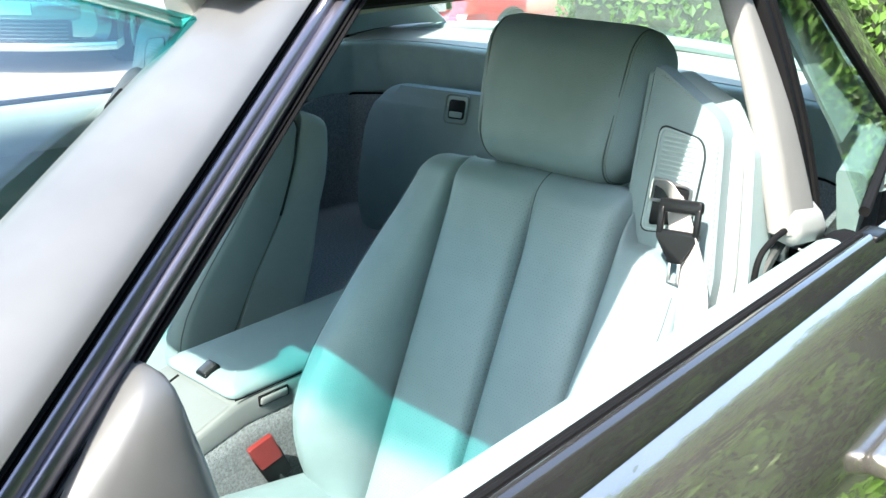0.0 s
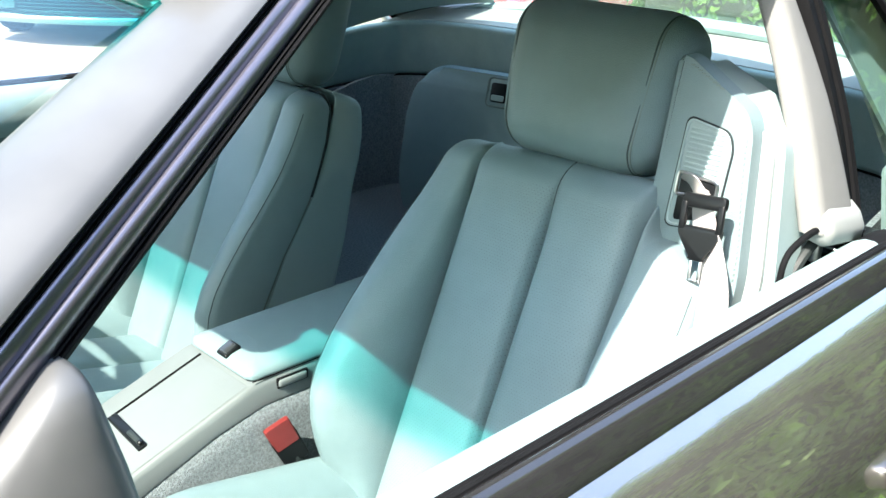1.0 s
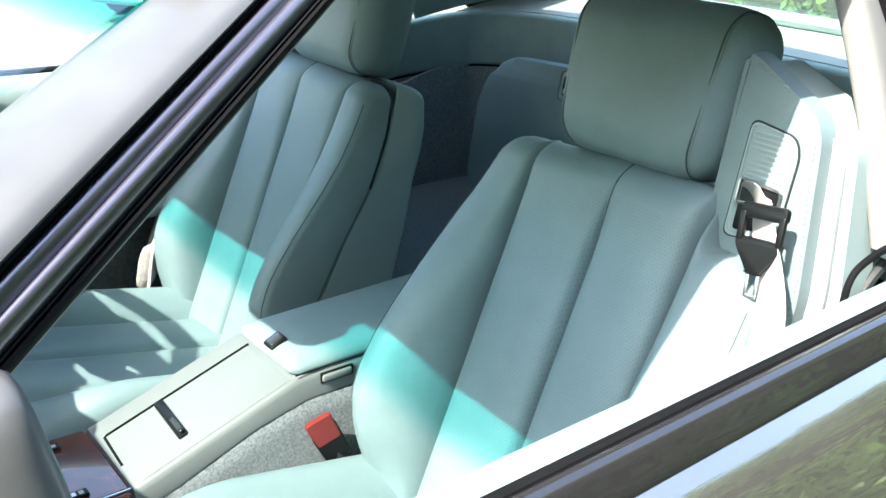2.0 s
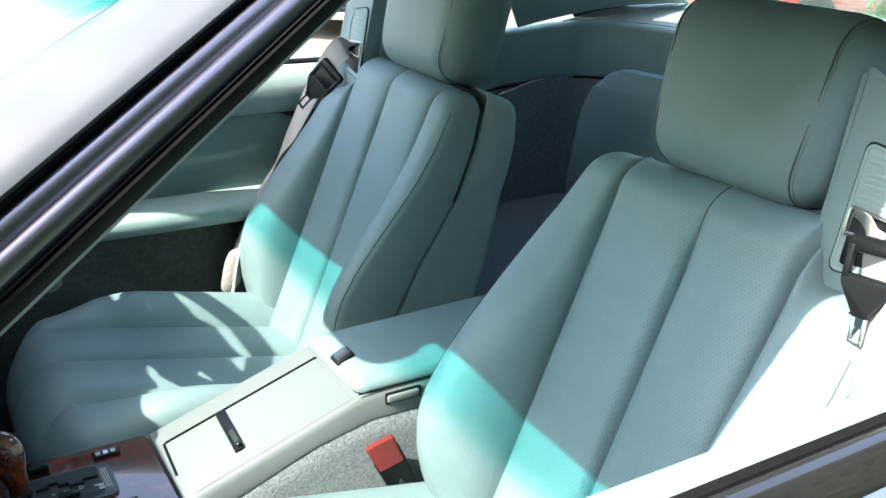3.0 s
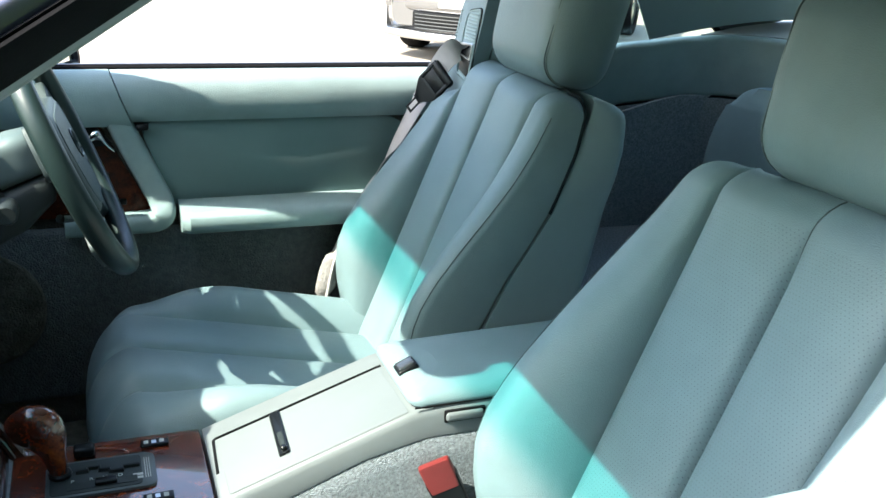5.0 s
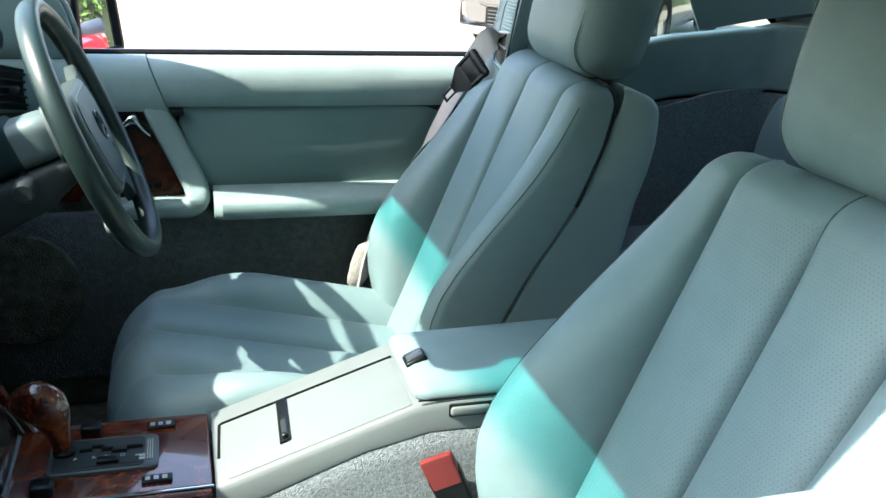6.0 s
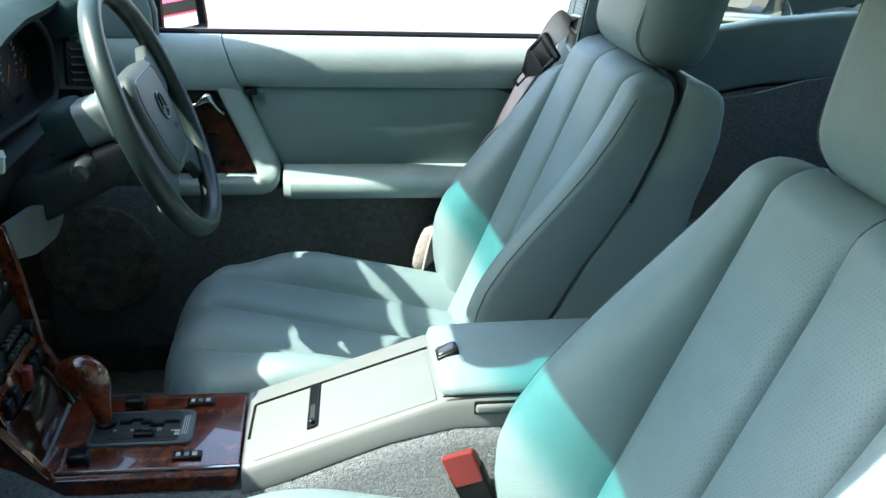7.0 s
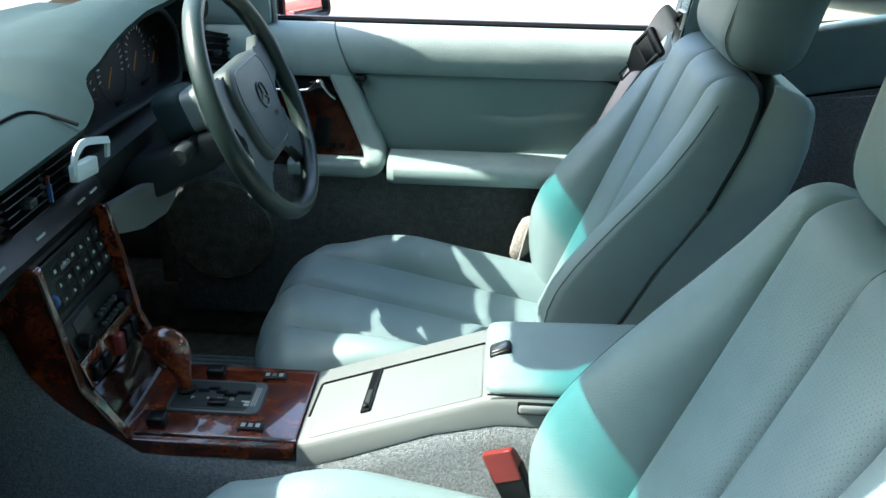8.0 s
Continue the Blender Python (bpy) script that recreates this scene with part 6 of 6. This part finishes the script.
def hedge(x0, x1, y0, y1, h, n, seed, label, lean=0.0, leaf=(0.028, 0.06)):
    """An uneven hedge: a dark core painting inner shade, thousands of leaves on its faces and top."""
    r = random.Random(seed)
    hd = thing("hedge", label, "hedge", kind="stuff")
    core = bmesh.new()
    bmesh.ops.create_cube(core, size=1.0)
    bmesh.ops.subdivide_edges(core, edges=core.edges[:], cuts=9, use_grid_fill=True)
    for v in core.verts:
        p = Vector((x0 + (v.co.x + 0.5) * (x1 - x0), y0 + (v.co.y + 0.5) * (y1 - y0), (v.co.z + 0.5) * h))
        d = noise.noise(p * 1.3) * 0.18
        c = Vector((0.5 * (x0 + x1), 0.5 * (y0 + y1), h * 0.4))
        v.co = p + (p - c).normalized() * (d - 0.12)
        v.co.z = max(0.0, v.co.z)
        v.co.y += lean * (1 - v.co.z / h)
    part("hedge_core", core, core_shade, hd)
    verts, faces = [], []
    lx, ly = x1 - x0, y1 - y0
    area = [lx * h, lx * h, ly * h, ly * h, lx * ly]
    for _ in range(n):
        side = r.choices(range(5), area)[0]
        u, v = r.random(), r.random()
        p = [Vector((x0 + u * lx, y0, v * h)), Vector((x0 + u * lx, y1, v * h)), Vector((x0, y0 + u * ly, v * h)), Vector((x1, y0 + u * ly, v * h)), Vector((x0 + u * lx, y0 + v * ly, h))][side]
        nn = [Vector((0, -1, 0)), Vector((0, 1, 0)), Vector((-1, 0, 0)), Vector((1, 0, 0)), Vector((0, 0, 1))][side]
        p = p + nn * (noise.noise(p * 1.3) * 0.3 + r.uniform(-0.2, 0.1))
        p.y += lean * (1 - p.z / h)
        if noise.noise(p * 2.6 + Vector((7, 3, 1))) < -0.28 or p.z < 0.02:
            continue
        d = (nn + Vector((r.uniform(-1, 1), r.uniform(-1, 1), r.uniform(-0.4, 1.2)))).normalized()
        t = d.orthogonal().normalized()
        t.rotate(Matrix.Rotation(r.uniform(0, 6.28), 3, d))
        w = d.cross(t)
        s = r.uniform(*leaf)
        k = len(verts)
        verts += [p - t * s, p + w * s * 0.5 + d * s * 0.15, p + t * s, p - w * s * 0.5 + d * s * 0.15]
        faces += [(k, k + 1, k + 2), (k, k + 2, k + 3)]
    me = bpy.data.meshes.new("leaves")
    me.from_pydata(verts, [], faces)
    me.materials.append(foliage)
    ob = new("leaves", me)
    ob.parent = hd
    ob["kind"] = "stuff"


# Hedge reflected in the door; its height also cuts sky light on the car.
hedge(-4.0, 6.0, -3.0, -1.95, 2.6, 170000, 5, "sunlit green hedge along the drive", 0.34, (0.018, 0.042))
# Unseen low border, added so the door reflects leaves instead of bare soil.
hedge(-2.6, 4.6, -1.85, -1.02, 0.22, 26000, 9, "low leafy border added out of view to reflect green in the door")
hedge(6.2, 7.4, -3.4, 3.3, 2.3, 46000, 6, "sunlit green hedge behind the parked coupe")
hedge(9.2, 10.4, 4.0, 16.0, 2.4, 24000, 8, "sunlit green hedge behind the parked cars")
hedge(-14.0, 26.0, 20.5, 22.5, 2.6, 40000, 7, "distant green hedge across the courtyard")


def parked_car(m, paint, label, seed=0):
    """A saloon or estate facing along its own -x."""
    pc = thing("parked_car", label, "car", group="parked cars")
    T = lambda v: m @ Vector(v)
    sec = [(-2.2, 0.30, 0.62, 0.74), (-2.1, 0.24, 0.72, 0.82), (-1.7, 0.22, 0.82, 0.88), (-0.95, 0.22, 0.93, 0.90), (0.0, 0.22, 0.95, 0.90), (1.2, 0.22, 0.98, 0.90), (2.0, 0.26, 1.0, 0.86), (2.15, 0.36, 0.9, 0.78)]
    rings = []
    for x, lo, hi, w in sec:
        rings.append([T((x, y, z)) for y, z in rounded([(-w * 0.94, lo), (w * 0.94, lo), (w, lo + 0.3 * (hi - lo)), (w * 0.97, lo + 0.75 * (hi - lo)), (w * 0.84, hi), (-w * 0.84, hi), (-w * 0.97, lo + 0.75 * (hi - lo)), (-w, lo + 0.3 * (hi - lo))], 0.08, 3)])
    part("body_shell", loft(rings), paint, pc, "painted car body")
    cab = [(-0.85, 0.95, 0.72, 0.02), (-0.2, 1.38, 0.62, 0.03), (0.9, 1.42, 0.62, 0.03), (1.7, 1.1, 0.68, 0.02)]
    rings = []
    for x, z, w, e in cab:
        rings.append([T((x, -0.78, 0.93)), T((x, -w, z)), T((x, 0, z + e)), T((x, w, z)), T((x, 0.78, 0.93))])
    part("cabin_glass", loft(rings), car_glass, pc, "dark glazed cabin")
    roof = [[T((x, q * 0.62, z + 0.012 + 0.03 * (1 - q * q))) for q in np.linspace(-1, 1, 7)] for x, z in ((-0.25, 1.36), (0.2, 1.41), (0.9, 1.42), (1.25, 1.33))]
    part("roof", slab(roof, 0.02), paint, pc)
    for s in (-1, 1):
        for x0, z0, x1, z1 in ((-0.85, 0.94, -0.2, 1.385), (1.7, 0.96, 1.1, 1.39), (0.4, 0.95, 0.42, 1.41)):
            part("pillar", tube([T((x0, s * 0.77, z0)), T((x1, s * 0.635, z1))], 0.035, 6), paint, pc)
        for x in (-1.4, 1.35):
            c = T((x, s * 0.80, 0.32))
            rings = []
            for i in range(28):
                a = 2 * math.pi * i / 28
                rings.append([T((x + r * math.cos(a), s * 0.80 + d, 0.32 + r * math.sin(a))) for r, d in ((0.2, -0.09), (0.3, -0.1), (0.32, -0.06), (0.32, 0.06), (0.3, 0.1), (0.2, 0.09))])
            w = part("wheel", loft([[T((x + r * math.cos(a), s * (0.80 + d), 0.32 + r * math.sin(a))) for a in np.linspace(0, 2 * math.pi, 29)[:-1]] for r, d in ((0.22, -0.05), (0.22, 0.085), (0.17, 0.06), (0.05, 0.075))]), steel, pc, "alloy wheel")
            part("tyre", loft(rings, close_end=True), rubber, w)
        hl = part("headlight", loft([[T((x, s * y, z)) for y, z in rounded([(0.44, 0.60), (0.76, 0.62), (0.74, 0.75), (0.46, 0.72)], 0.03, 3)] for x in (-2.12, -2.2)]), chrome, pc, "clear headlight")
        part("headlight_lens", loft([[T((x, s * y, z)) for y, z in rounded([(0.44, 0.60), (0.76, 0.62), (0.74, 0.75), (0.46, 0.72)], 0.03, 3)] for x in (-2.205, -2.215)]), lens_glass, hl)
        part("tail_light", loft([[T((x, s * y, z)) for y, z in rounded([(0.5, 0.72), (0.78, 0.72), (0.78, 0.86), (0.5, 0.86)], 0.03, 3)] for x in (2.1, 2.18)]), red_plastic, pc)
    part("upper_grille", loft([[T((x, y, z)) for y, z in rounded([(-0.36, 0.60), (0.36, 0.60), (0.38, 0.70), (-0.38, 0.70)], 0.03, 3)] for x in (-2.15, -2.22)]), black_plastic, pc, "black grille")
    bow = lambda y, d: d + 0.24 * (abs(y) / 0.86) ** 2.6
    ys = np.linspace(-0.86, 0.86, 19)

    def bar(x0, x1, z0, z1, r=0.02):
        return loft([[T((bow(y, 0) + x, y, z)) for x, z in rounded([(x0, z0), (x1, z0), (x1, z1), (x0, z1)], r, 3)] for y in ys])
    part("bumper", bar(-2.30, -2.0, 0.43, 0.60, 0.05), paint, pc, "painted front bumper")
    gr = part("lower_grille", bar(-2.27, -2.0, 0.26, 0.44), black_plastic, pc, "wide black lower grille")
    for i in range(5):
        z = 0.285 + i * 0.03
        part("grille_bar", tube([T((bow(y, -2.275), y, z)) for y in np.linspace(-0.5, 0.5, 11)], 0.006, 6), dark_plastic, gr)
    part("front_lip", bar(-2.36, -2.0, 0.19, 0.262, 0.03), steel, pc, "pale front lip")
    part("number_plate", rbox((0, 0, 0), (0.012, 0.5, 0.1), 0.003, 1, m @ Matrix.Translation((-2.306, 0, 0.53))), white_print, pc)
    return pc


parked_car(pose(4.5, 8.3, 0, 0, 0, 49), paint_silver, "silver-grey parked car seen from its front", 1)

parked_car(pose(7.6, 4.75, 0, 0, 0, 2), paint_red, "red parked car beyond the courtyard hedge", 2)
